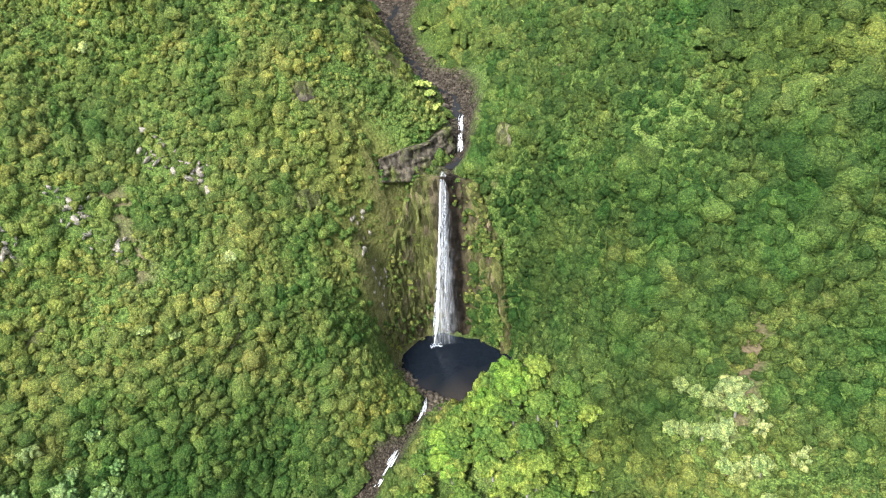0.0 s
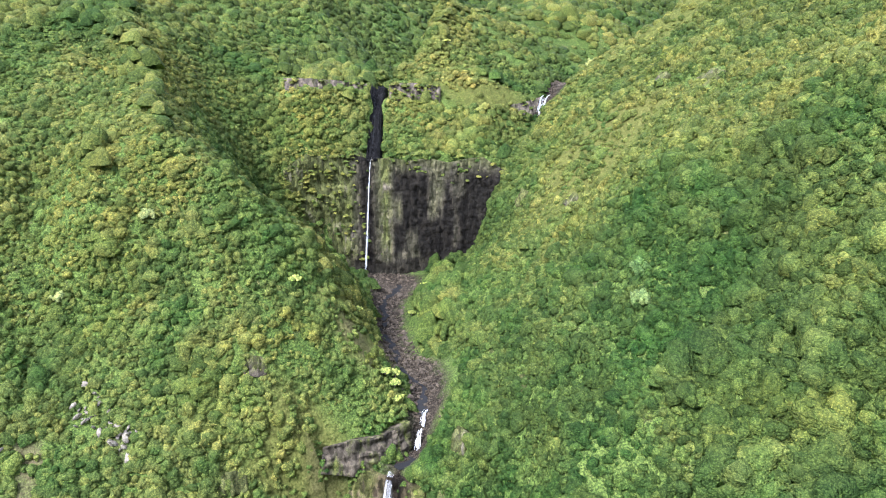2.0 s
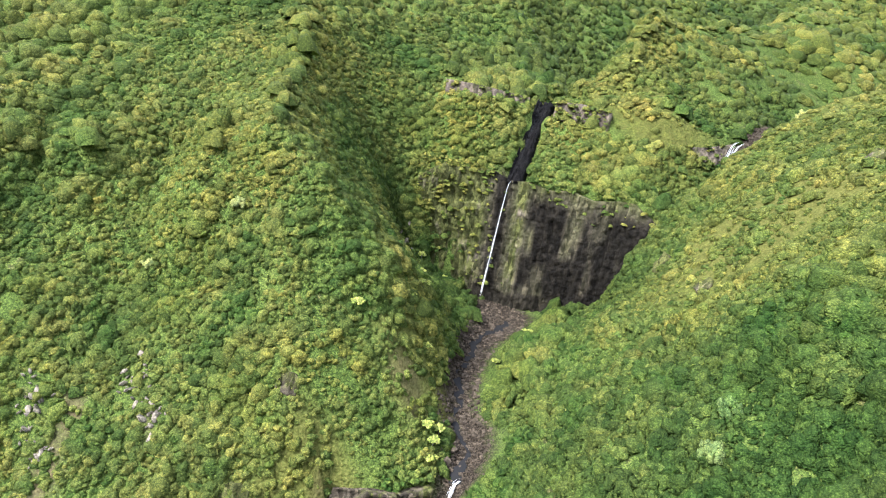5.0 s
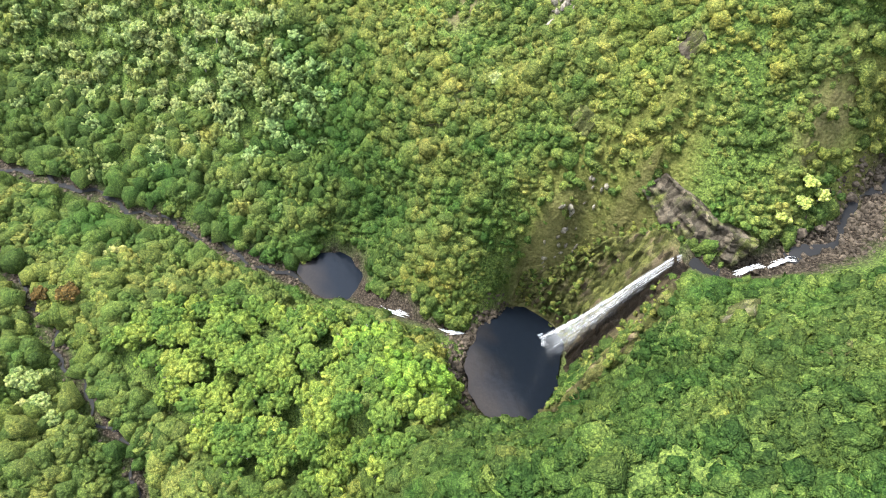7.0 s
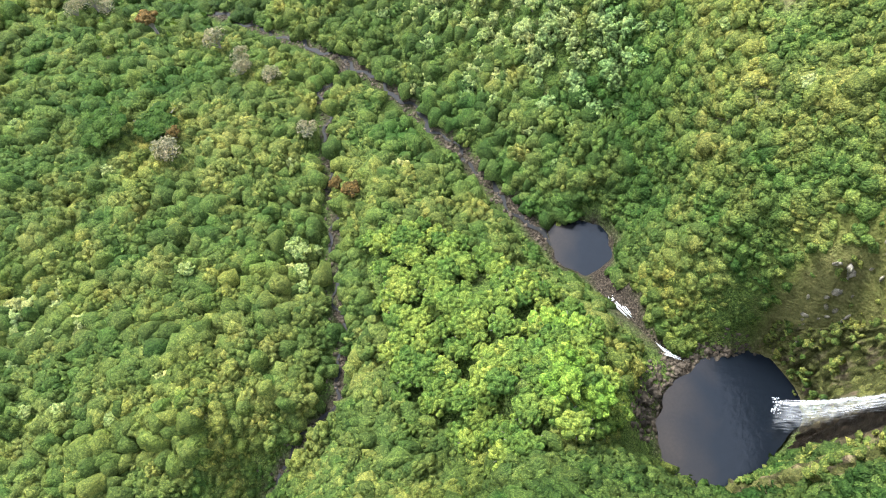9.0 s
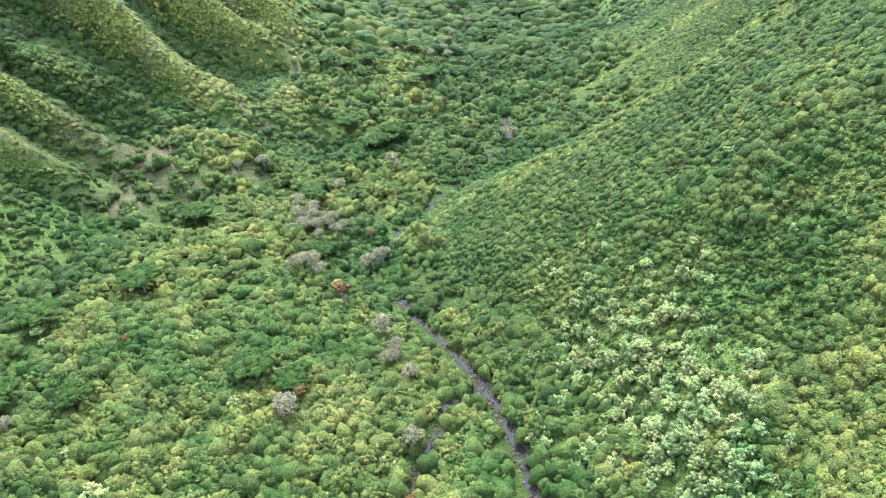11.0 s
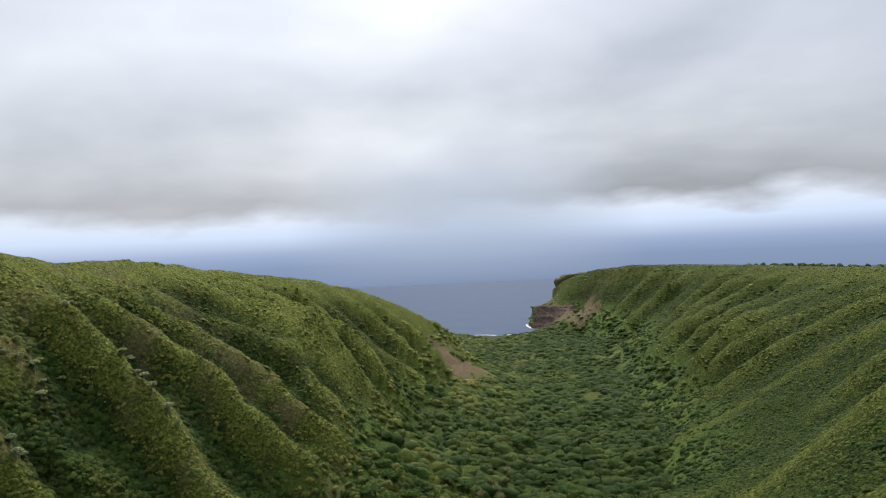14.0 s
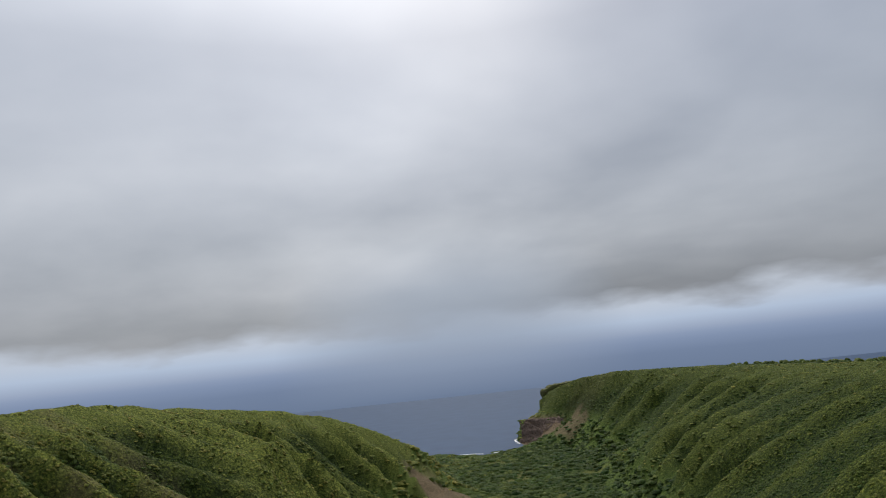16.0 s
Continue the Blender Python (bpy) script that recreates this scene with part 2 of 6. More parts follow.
LINES = [RIM_W, CREST_W, CREST_N, CREST_E, FOOT_FAR, FOOT_E, FLANK_SE, SHOULDER_E, SHOULDER_E2, SHOULDER_W, SPUR_E2, PLATEAU, MEADOW, FLAT_E, FOOT_W, FLANK_W0, FLANK_W, FLANK_W2, FLANK_W3, FLANK_W4, GULLY_W2, GULLY_W, FLANK_E, FLANK_E2, FLANK_E3, BANK_E, BOWL, SPUR_NOSE, GULLY_AB, GULLY_BC, RIDGE_A, RIDGE_B, RIDGE_C, SPUR_W, SPUR_E,
         SPUR_BASIN, MOUND, MOUND_W, BENCH_TOP, BENCH, HEAD_W, HEAD_E, WALL_BRIM, WALL_FOOT, CREEK_UP, FALL_BRIM, FALL_FOOT, SHORE, HEADLAND, VILLAGE, COAST_W, SEABED, CREEK_FAR, CREEK_SIDE, CREEK_LOW]
POOL, POOL_R, POOL_OVAL = (12.0, -4.2), 18.0, 0.75
POOL2, POOL2_R = (5.5, -68.0), 10.5


def spaced(lo, a, b, hi, step, grow):
    """Grid lines from lo to hi: even between a and b, ever wider outside."""
    mid = list(np.arange(a, b + step / 2, step))
    left, s = [a], step
    while left[-1] > lo:
        s = min(s * grow, 16 if left[-1] > -2500 else 260)
        left.append(left[-1] - s)
    right, s = [mid[-1]], step
    while right[-1] < hi:
        s = min(s * grow, 16 if right[-1] < 620 else 260)
        right.append(right[-1] + s)
    return np.array(left[:0:-1] + mid + right[1:])


GX = spaced(-1100, -170, 190, 900, 3.0, 1.035)
GY = spaced(-2700, -340, 230, 760, 3.0, 1.03)
NX, NY = len(GX), len(GY)


def samples(line, step=1.5):
    p = np.array(line, float)
    out = [p[:1]]
    for a, b in zip(p[:-1], p[1:]):
        n = max(1, int(np.linalg.norm(b - a) / step))
        k = (np.arange(1, n + 1) / n)[:, None]
        out.append(a + (b - a) * k)
    return np.concatenate(out)


def relax():
    """The ground's heights: each line holds its own, and the rest hangs evenly between them."""
    z = np.zeros((NX, NY))
    fixed = np.zeros((NX, NY), bool)
    for line in LINES:
        s = samples(line)
        i = np.clip(np.round(np.interp(s[:, 0], GX, np.arange(NX))).astype(int), 0, NX - 1)
        j = np.clip(np.round(np.interp(s[:, 1], GY, np.arange(NY))).astype(int), 0, NY - 1)
        z[i, j], fixed[i, j] = s[:, 2], True
    x, y = np.meshgrid(GX, GY, indexing="ij")
    for (cx, cy), r, level, oval in ((POOL, POOL_R - 2, -3.0, POOL_OVAL), (POOL2, POOL2_R - 2, -21.0, 1.0)):
        inside = (x - cx) ** 2 + ((y - cy) / oval) ** 2 < r * r
        z[inside], fixed[inside] = level, True
    # the outer frame
    for i, h in ((0, 120), (NX - 1, 160)):
        fixed[i, :], z[i, :] = True, np.interp(GY, [-2700, -2300, -1400, 400], [SEA - 12, SEA - 12, h - 60, h + 60])
    fixed[:, 0], z[:, 0] = True, SEA - 12
    fixed[:, -1], z[:, -1] = True, np.interp(GX, [-300, -150, 0], [362, 340, 320])
    # start: nearest lines, coarse to fine by averaging
    dx, dy = np.gradient(GX), np.gradient(GY)
    wx, wy = 1 / dx[:, None] ** 2 * np.ones((1, NY)), 1 / dy[None, :] ** 2 * np.ones((NX, 1))
    free = ~fixed

    def lap(v):
        out = np.zeros_like(v)
        fx = (v[1:] - v[:-1]) * (dy[None, :] / (GX[1:] - GX[:-1])[:, None])
        out[:-1] += fx
        out[1:] -= fx
        fy = (v[:, 1:] - v[:, :-1]) * (dx[:, None] / (GY[1:] - GY[:-1])[None, :])
        out[:, :-1] += fy
        out[:, 1:] -= fy
        return out

    # conjugate gradients with the diagonal as preconditioner
    diag = np.zeros_like(z)
    ax = dy[None, :] / (GX[1:] - GX[:-1])[:, None]
    ay = dx[:, None] / (GY[1:] - GY[:-1])[None, :]
    diag[:-1] += ax
    diag[1:] += ax
    diag[:, :-1] += ay
    diag[:, 1:] += ay
    z[free] = 30.0
    r = np.where(free, lap(z), 0)
    q = r / diag
    p, rho = q.copy(), (r * q).sum()
    for _ in range(1400):
        ap = np.where(free, -lap(p), 0)
        a = rho / (p * ap).sum()
        z += a * p
        r -= a * ap
        q = r / diag
        new_rho = (r * q).sum()
        if new_rho < 1e-4:
            break
        p, rho = q + new_rho / rho * p, new_rho
    return z, fixed


def wave(a):
    """A sharp-crested wave between 0 and 1."""
    return np.abs(((a / (2 * math.pi)) % 1.0) * 2 - 1)


def value_noise(x, y, size, seed):
    rng = np.random.RandomState(seed)
    g = rng.rand(64, 64)
    u, v = x / size, y / size
    i, j = np.floor(u).astype(int), np.floor(v).astype(int)
    a, b = u - i, v - j
    a, b = a * a * (3 - 2 * a), b * b * (3 - 2 * b)
    c = lambda di, dj: g[(i + di) % 64, (j + dj) % 64]
    return (c(0, 0) * (1 - a) + c(1, 0) * a) * (1 - b) + (c(0, 1) * (1 - a) + c(1, 1) * a) * b - 0.5


def nearest(x, y, line):
    """Distance on the map from each point to a polyline."""
    best = np.full(np.shape(x), 1e9)
    p = np.array(line, float)
    for a, b in zip(p[:-1, :2], p[1:, :2]):
        d = b - a
        k = np.clip(((x - a[0]) * d[0] + (y - a[1]) * d[1]) / (d @ d), 0, 1)
        best = np.minimum(best, np.hypot(x - a[0] - k * d[0], y - a[1] - k * d[1]))
    return best


def blurred(a, reach):
    """A running mean over the grid."""
    for axis in (0, 1):
        c = np.cumsum(np.pad(a, [(reach + 1, reach) if k == axis else (0, 0) for k in (0, 1)], mode="edge"), axis=axis)
        n = 2 * reach + 1
        a = (np.take(c, np.arange(n, c.shape[axis]), axis) - np.take(c, np.arange(0, c.shape[axis] - n), axis)) / n
    return a


HEIGHT, HELD = relax()
XX, YY = np.meshgrid(GX, GY, indexing="ij")
gxs, gys = np.gradient(HEIGHT, GX, axis=0), np.gradient(HEIGHT, GY, axis=1)
STEEP = np.hypot(gxs, gys)
creek_gap = np.minimum.reduce([nearest(XX, YY, c) for c in (CREEK_UP, CREEK_LOW, CREEK_SIDE, CREEK_FAR)])
soft_hill = np.clip((blurred(STEEP, 4) + 0.25 * value_noise(XX, YY, 60, 12) - 0.2) / 0.5, 0, 1) * np.clip((creek_gap - 12) / 50, 0, 1)
# crests of the fluted flanks on both sides of the long valley, on the map
FLUTES_E = [[(300, -336), (265, -342), (238, -343)], [(310, -388), (268, -380), (229, -381), (192, -370)], [(340, -436), (302, -425), (271, -414), (245, -422), (216, -428), (184, -405), (165, -398)],
            [(385, -505), (348, -500), (304, -488), (269, -485), (233, -480), (205, -458), (176, -452)], [(380, -556), (300, -545), (256, -553), (232, -556), (205, -540), (156, -546)],
            [(380, -600), (300, -610), (245, -625), (190, -612), (140, -598)], [(385, -640), (345, -653), (301, -670), (258, -692), (219, -705), (187, -684), (141, -658), (95, -633)],
            [(384, -718), (330, -735), (280, -742), (220, -745), (150, -726), (100, -695)], [(370, -790), (284, -789), (240, -800), (200, -790), (169, -778), (126, -780), (75, -720)],
            [(350, -850), (280, -866), (220, -880), (150, -866), (90, -820)], [(330, -920), (285, -930), (247, -950), (204, -958), (170, -945), (112, -960), (50, -890)],
            [(270, -1010), (220, -1030), (160, -1040), (90, -1010)], [(235, -1110), (190, -1120), (130, -1120), (80, -1090)]]
FLUTES_W = [[(-480, -640), (-380, -640), (-300, -630), (-230, -610)], [(-560, -870), (-450, -872), (-330, -860), (-225, -850)], [(-600, -960), (-480, -985), (-380, -967), (-245, -955)],
            [(-610, -1150), (-483, -1130), (-409, -1089), (-300, -1020)], [(-610, -1300), (-480, -1260), (-380, -1200), (-280, -1130)], [(-600, -1436), (-453, -1373), (-389, -1315), (-290, -1230)],
            [(-590, -1540), (-470, -1490), (-390, -1420), (-290, -1330)], [(-590, -1640), (-476, -1600), (-400, -1520), (-290, -1440)], [(-540, -1800), (-423, -1750), (-351, -1700), (-260, -1620)], [(-480, -1950), (-380, -1900), (-290, -1820)]]
sway = 9 * value_noise(XX, YY, 26, 3) + 4 * value_noise(XX, YY, 11, 4)
pick = random.Random(4)
for crests, lift, reach, side in ((FLUTES_E, 25.0, 26.0, (XX > 60) & (YY < -320)), (FLUTES_W, 40.0, 38.0, (XX < -170) & (YY < -560))):
    rise = np.full(XX.shape, -0.45)
    for c in crests:
        tall, wide = pick.uniform(0.45, 1.35), reach * pick.uniform(0.8, 1.35)
        away = nearest(XX + sway, YY + sway, c) / wide
        rise = np.maximum(rise, tall * (1.0 - np.sqrt(away * away + 0.03) * 1.3) - 0.1)
    soft = soft_hill * np.clip(nearest(XX, YY, CREST_E) / 70, 0.1, 1) * np.clip(nearest(XX, YY, RIM_W) / 90, 0.15, 1) * np.where(XX < 0, np.clip((-XX - 190) / 150, 0, 1), 1)
    HEIGHT += side * soft * lift * rise
    HEIGHT += side * soft * (9 * value_noise(XX, YY, 42, 31) + 7 * value_noise(XX, YY, 21, 32))
HEIGHT += np.clip((YY - 60) / 60, 0, 1) * np.clip((nearest(XX, YY, CREEK_UP) - 50) / 60, 0, 1) * np.clip((nearest(XX, YY, SPUR_E) - 30) / 60, 0, 1) * (15 * value_noise(XX, YY, 62, 6) + 8 * value_noise(XX, YY, 27, 7))
HEIGHT += np.clip((creek_gap - 6) / 20, 0, 1) * (6 * value_noise(XX, YY, 34, 1) + 2.5 * value_noise(XX, YY, 13, 2)) * np.clip(STEEP + 0.15, 0, 0.8)
HEIGHT = np.where((YY < -2300) & (XX > -90), np.minimum(HEIGHT, SEA - 4), HEIGHT)


def height_at(x, y):
    i = np.clip(np.searchsorted(GX, x) - 1, 0, NX - 2)
    j = np.clip(np.searchsorted(GY, y) - 1, 0, NY - 2)
    a, b = (x - GX[i]) / (GX[i + 1] - GX[i]), (y - GY[j]) / (GY[j + 1] - GY[j])
    return (HEIGHT[i, j] * (1 - a) + HEIGHT[i + 1, j] * a) * (1 - b) + (HEIGHT[i, j + 1] * (1 - a) + HEIGHT[i + 1, j + 1] * a) * b


# how far the ground stands out over its surroundings: grassy crests, wooded gullies with shade put into their tint
SLOPE_X, SLOPE_Y = blurred(np.gradient(HEIGHT, GX, axis=0), 1), blurred(np.gradient(HEIGHT, GY, axis=1), 1)
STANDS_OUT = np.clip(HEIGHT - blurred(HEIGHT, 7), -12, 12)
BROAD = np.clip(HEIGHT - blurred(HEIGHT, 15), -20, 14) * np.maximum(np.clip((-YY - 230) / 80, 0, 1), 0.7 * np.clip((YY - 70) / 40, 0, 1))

# ---------------------------------------------------------------- materials


def material(name):
    m = bpy.data.materials.new(name)
    t = nodes_of(m)
    out = add(t, "ShaderNodeOutputMaterial")
    bsdf = add(t, "ShaderNodeBsdfPrincipled")
    link(t, bsdf.outputs[0], out.inputs[0])
    return m, t, bsdf, out


def place_noise(t, scale, detail=4.0, rough=0.55, distort=0.0, squash=None):
    coord = add(t, "ShaderNodeTexCoord")
    n = add(t, "ShaderNodeTexNoise", Scale=scale, Detail=detail, Roughness=rough, Distortion=distort)
    if squash:
        m = add(t, "ShaderNodeMapping")
        m.inputs["Scale"].default_value = squash
        link(t, coord.outputs["Object"], m.inputs[0])
        link(t, m.outputs[0], n.inputs["Vector"])
    else:
        link(t, coord.outputs["Object"], n.inputs["Vector"])
    return n.outputs[0]


def bumped(t, bsdf, height, strength, distance):
    b = add(t, "ShaderNodeBump", Strength=strength, Distance=distance)
    link(t, height, b.inputs["Height"])
    link(t, b.outputs[0], bsdf.inputs["Normal"])


def attribute(t, name):
    return add(t, "ShaderNodeAttribute", attribute_name=name).outputs["Fac"]


def ground_material():
    m, t, b, _ = material("hillside_ground")
    big, mid, fine = place_noise(t, 0.03, 5), place_noise(t, 0.22, 5), place_noise(t, 1.6, 6, 0.65)
    grass = ramp(t, [(0.3, (0.050, 0.080, 0.019)), (0.5, (0.076, 0.112, 0.027)), (0.7, (0.110, 0.138, 0.036))], maths(t, "ADD", maths(t, "MULTIPLY", big, 0.5), maths(t, "MULTIPLY", mid, 0.5)))
    # the same grass at about half brightness, for flat ground
    dark_grass = mix(t, 1.0, grass.outputs[0], (0.48, 0.50, 0.46), "MULTIPLY")
    soil = ramp(t, [(0.35, (0.045, 0.034, 0.022)), (0.65, (0.11, 0.085, 0.055))], fine)
    patches = ramp(t, [(0.60, (0, 0, 0)), (0.70, (1, 1, 1))], mid)
    col = mix(t, maths(t, "MULTIPLY", patches.outputs[0], 0.5), mix(t, attribute(t, "wooded"), grass.outputs[0], dark_grass), soil.outputs[0])
    col = mix(t, 0.35, col, mix(t, 1.0, col, ramp(t, [(0.3, (0.35, 0.35, 0.35)), (0.7, (1.6, 1.6, 1.5))], fine).outputs[0], "MULTIPLY"))
    gravel = ramp(t, [(0.32, (0.013, 0.010, 0.007)), (0.5, (0.036, 0.029, 0.021)), (0.68, (0.082, 0.066, 0.048))], fine)
    cells = add(t, "ShaderNodeTexVoronoi", Scale=3.0, Randomness=1.0)
    link(t, add(t, "ShaderNodeTexCoord").outputs["Object"], cells.inputs["Vector"])
    tuft = add(t, "ShaderNodeSeparateColor")
    link(t, cells.outputs["Color"], tuft.inputs[0])
    col = mix(t, 1.0, col, ramp(t, [(0.0, (0.45, 0.5, 0.5)), (0.5, (0.95, 1.0, 0.95)), (1.0, (1.9, 1.75, 1.5))], tuft.outputs[0]).outputs[0], "MULTIPLY")
    stony = mix(t, 1.0, gravel.outputs[0], ramp(t, [(0.0, (0.35, 0.33, 0.33)), (0.5, (0.9, 0.9, 0.9)), (1.0, (1.8, 1.75, 1.7))], tuft.outputs[1]).outputs[0], "MULTIPLY")
    col = mix(t, attribute(t, "bed"), col, stony)
    scrub = ramp(t, [(0.36, (0.30, 0.36, 0.34)), (0.5, (0.85, 0.88, 0.85)), (0.64, (1.7, 1.6, 1.35))], place_noise(t, 0.5, 4, 0.6))
    turf = ramp(t, [(0.36, (0.014, 0.025, 0.006)), (0.52, (0.030, 0.046, 0.010)), (0.66, (0.060, 0.072, 0.016))], maths(t, "ADD", maths(t, "MULTIPLY", fine, 0.6), maths(t, "MULTIPLY", mid, 0.4)))
    shrubs = add(t, "ShaderNodeTexVoronoi", Scale=0.5, Randomness=1.0)
    link(t, add(t, "ShaderNodeTexCoord").outputs["Object"], shrubs.inputs["Vector"])
    clump = add(t, "ShaderNodeSeparateColor")
    link(t, shrubs.outputs["Color"], clump.inputs[0])
    turf = mix(t, 1.0, turf.outputs[0], ramp(t, [(0.0, (0.42, 0.50, 0.5)), (0.5, (0.9, 0.95, 0.9)), (1.0, (1.8, 1.6, 1.3))], clump.outputs[0]).outputs[0], "MULTIPLY")
    col = mix(t, attribute(t, "turf"), col, turf)
    blades = ramp(t, [(0.36, (0.060, 0.080, 0.017)), (0.5, (0.115, 0.136, 0.028)), (0.64, (0.190, 0.192, 0.046))], maths(t, "ADD", maths(t, "MULTIPLY", fine, 0.55), maths(t, "MULTIPLY", mid, 0.45)))
    col = mix(t, maths(t, "MULTIPLY", attribute(t, "grassy"), 0.9), col, blades.outputs[0])
    col = mix(t, attribute(t, "turf"), col, mix(t, 1.0, col, scrub.outputs[0], "MULTIPLY"))
    straw = ramp(t, [(0.3, (0.06, 0.07, 0.016)), (0.5, (0.11, 0.115, 0.028)), (0.7, (0.19, 0.17, 0.05))], fine)
    col = mix(t, attribute(t, "straw"), col, straw.outputs[0])
    earth = ramp(t, [(0.35, (0.069, 0.055, 0.031)), (0.65, (0.188, 0.132, 0.084))], maths(t, "ADD", maths(t, "MULTIPLY", fine, 0.5), maths(t, "MULTIPLY", mid, 0.5)))
    col = mix(t, attribute(t, "bare"), col, earth.outputs[0])
    link(t, col, b.inputs["Base Color"])
    b.inputs["Roughness"].default_value = 0.95
    b.inputs["Specular IOR Level"].default_value = 0.06
    brush = place_noise(t, 0.55, 4, 0.65)
    bumped(t, b, maths(t, "ADD", fine, maths(t, "ADD", maths(t, "MULTIPLY", brush, 2.5), maths(t, "MULTIPLY", mid, 2.0))), 1.0, 0.9)
    return m


def leaf_material(name, stops, wave_scale=0.05, single=False):
    m, t, b, out = material(name)
    tint = add(t, "ShaderNodeObjectInfo").outputs["Random"] if single else attribute(t, "tint")
    isle = add(t, "ShaderNodeNewGeometry").outputs["Random Per Island"]
    wide = place_noise(t, wave_scale, 3)
    key = maths(t, "ADD", maths(t, "MULTIPLY", tint, 0.70), maths(t, "MULTIPLY", maths(t, "SUBTRACT", wide, 0.35), 0.6), clamp=True)
    col = mix(t, 1.0, ramp(t, stops, key).outputs[0], (1.17, 1.01, 1.08), "MULTIPLY")
    high = add(t, "ShaderNodeSeparateXYZ")
    link(t, add(t, "ShaderNodeNewGeometry").outputs["Position"], high.inputs[0])
    # drier growth on the high ground
    dry = maths(t, "MULTIPLY", maths(t, "DIVIDE", maths(t, "SUBTRACT", high.outputs[2], 95.0), 100.0, True), 0.16)
    hue = maths(t, "ADD", place_noise(t, 0.09, 3, 0.6, 0.5), dry)
    col = mix(t, 1.0, col, ramp(t, [(0.30, (0.80, 1.0, 0.84)), (0.48, (1.05, 1.10, 1.03)), (0.66, (1.13, 1.07, 0.96)), (0.80, (1.16, 1.04, 0.95))], hue).outputs[0], "MULTIPLY")
    col = mix(t, 1.0, col, ramp(t, [(0.36, (0.66, 0.84, 0.76)), (0.5, (1.0, 1.0, 1.0)), (0.64, (1.07, 1.05, 0.93))], place_noise(t, 0.022, 3, 0.6)).outputs[0], "MULTIPLY")
    col = mix(t, 1.0, col, ramp(t, [(0.0, (0.72, 0.77, 0.77)), (0.5, (0.98, 0.99, 0.98)), (1.0, (1.36, 1.30, 1.20))], isle).outputs[0], "MULTIPLY")
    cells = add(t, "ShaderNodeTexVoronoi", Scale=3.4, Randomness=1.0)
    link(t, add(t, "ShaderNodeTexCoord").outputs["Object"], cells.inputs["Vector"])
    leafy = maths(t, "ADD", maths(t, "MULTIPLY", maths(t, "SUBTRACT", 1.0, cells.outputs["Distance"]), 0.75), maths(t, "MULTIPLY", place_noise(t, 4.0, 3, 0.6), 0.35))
    spray = add(t, "ShaderNodeSeparateColor")
    link(t, cells.outputs["Color"], spray.inputs[0])
    col = mix(t, 1.0, col, ramp(t, [(0.0, (0.58, 0.64, 0.64)), (0.5, (0.97, 0.98, 0.96)), (1.0, (1.46, 1.38, 1.24))], spray.outputs[0]).outputs[0], "MULTIPLY")
    # shade in the gaps between sprays, painted darker towards the cell edges
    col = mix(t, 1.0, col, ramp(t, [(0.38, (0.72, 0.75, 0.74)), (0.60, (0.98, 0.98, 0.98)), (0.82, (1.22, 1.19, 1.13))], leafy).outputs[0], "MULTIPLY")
    sprays = add(t, "ShaderNodeTexVoronoi", Scale=1.45, Randomness=1.0)
    link(t, add(t, "ShaderNodeTexCoord").outputs["Object"], sprays.inputs["Vector"])
    branch = add(t, "ShaderNodeSeparateColor")
    link(t, sprays.outputs["Color"], branch.inputs[0])
    col = mix(t, 1.0, col, ramp(t, [(0.0, (0.74, 0.79, 0.79)), (0.5, (0.98, 0.98, 0.96)), (1.0, (1.32, 1.27, 1.18))], branch.outputs[1]).outputs[0], "MULTIPLY")
    link(t, col, b.inputs["Base Color"])
    bumped(t, b, maths(t, "ADD", leafy, maths(t, "MULTIPLY", maths(t, "SUBTRACT", 1.0, sprays.outputs["Distance"]), 1.1)), 1.0, 0.45)
    b.inputs["Roughness"].default_value = 0.6
    b.inputs["Specular IOR Level"].default_value = 0.04
    glow = add(t, "ShaderNodeBsdfTranslucent")
    link(t, mix(t, 1.0, col, (1.1, 1.25, 0.6), "MULTIPLY"), glow.inputs[0])
    both = add(t, "ShaderNodeMixShader")
    both.inputs[0].default_value = 0.27
    link(t, b.outputs[0], both.inputs[1])
    link(t, glow.outputs[0], both.inputs[2])
    link(t, both.outputs[0], out.inputs[0])
    return m


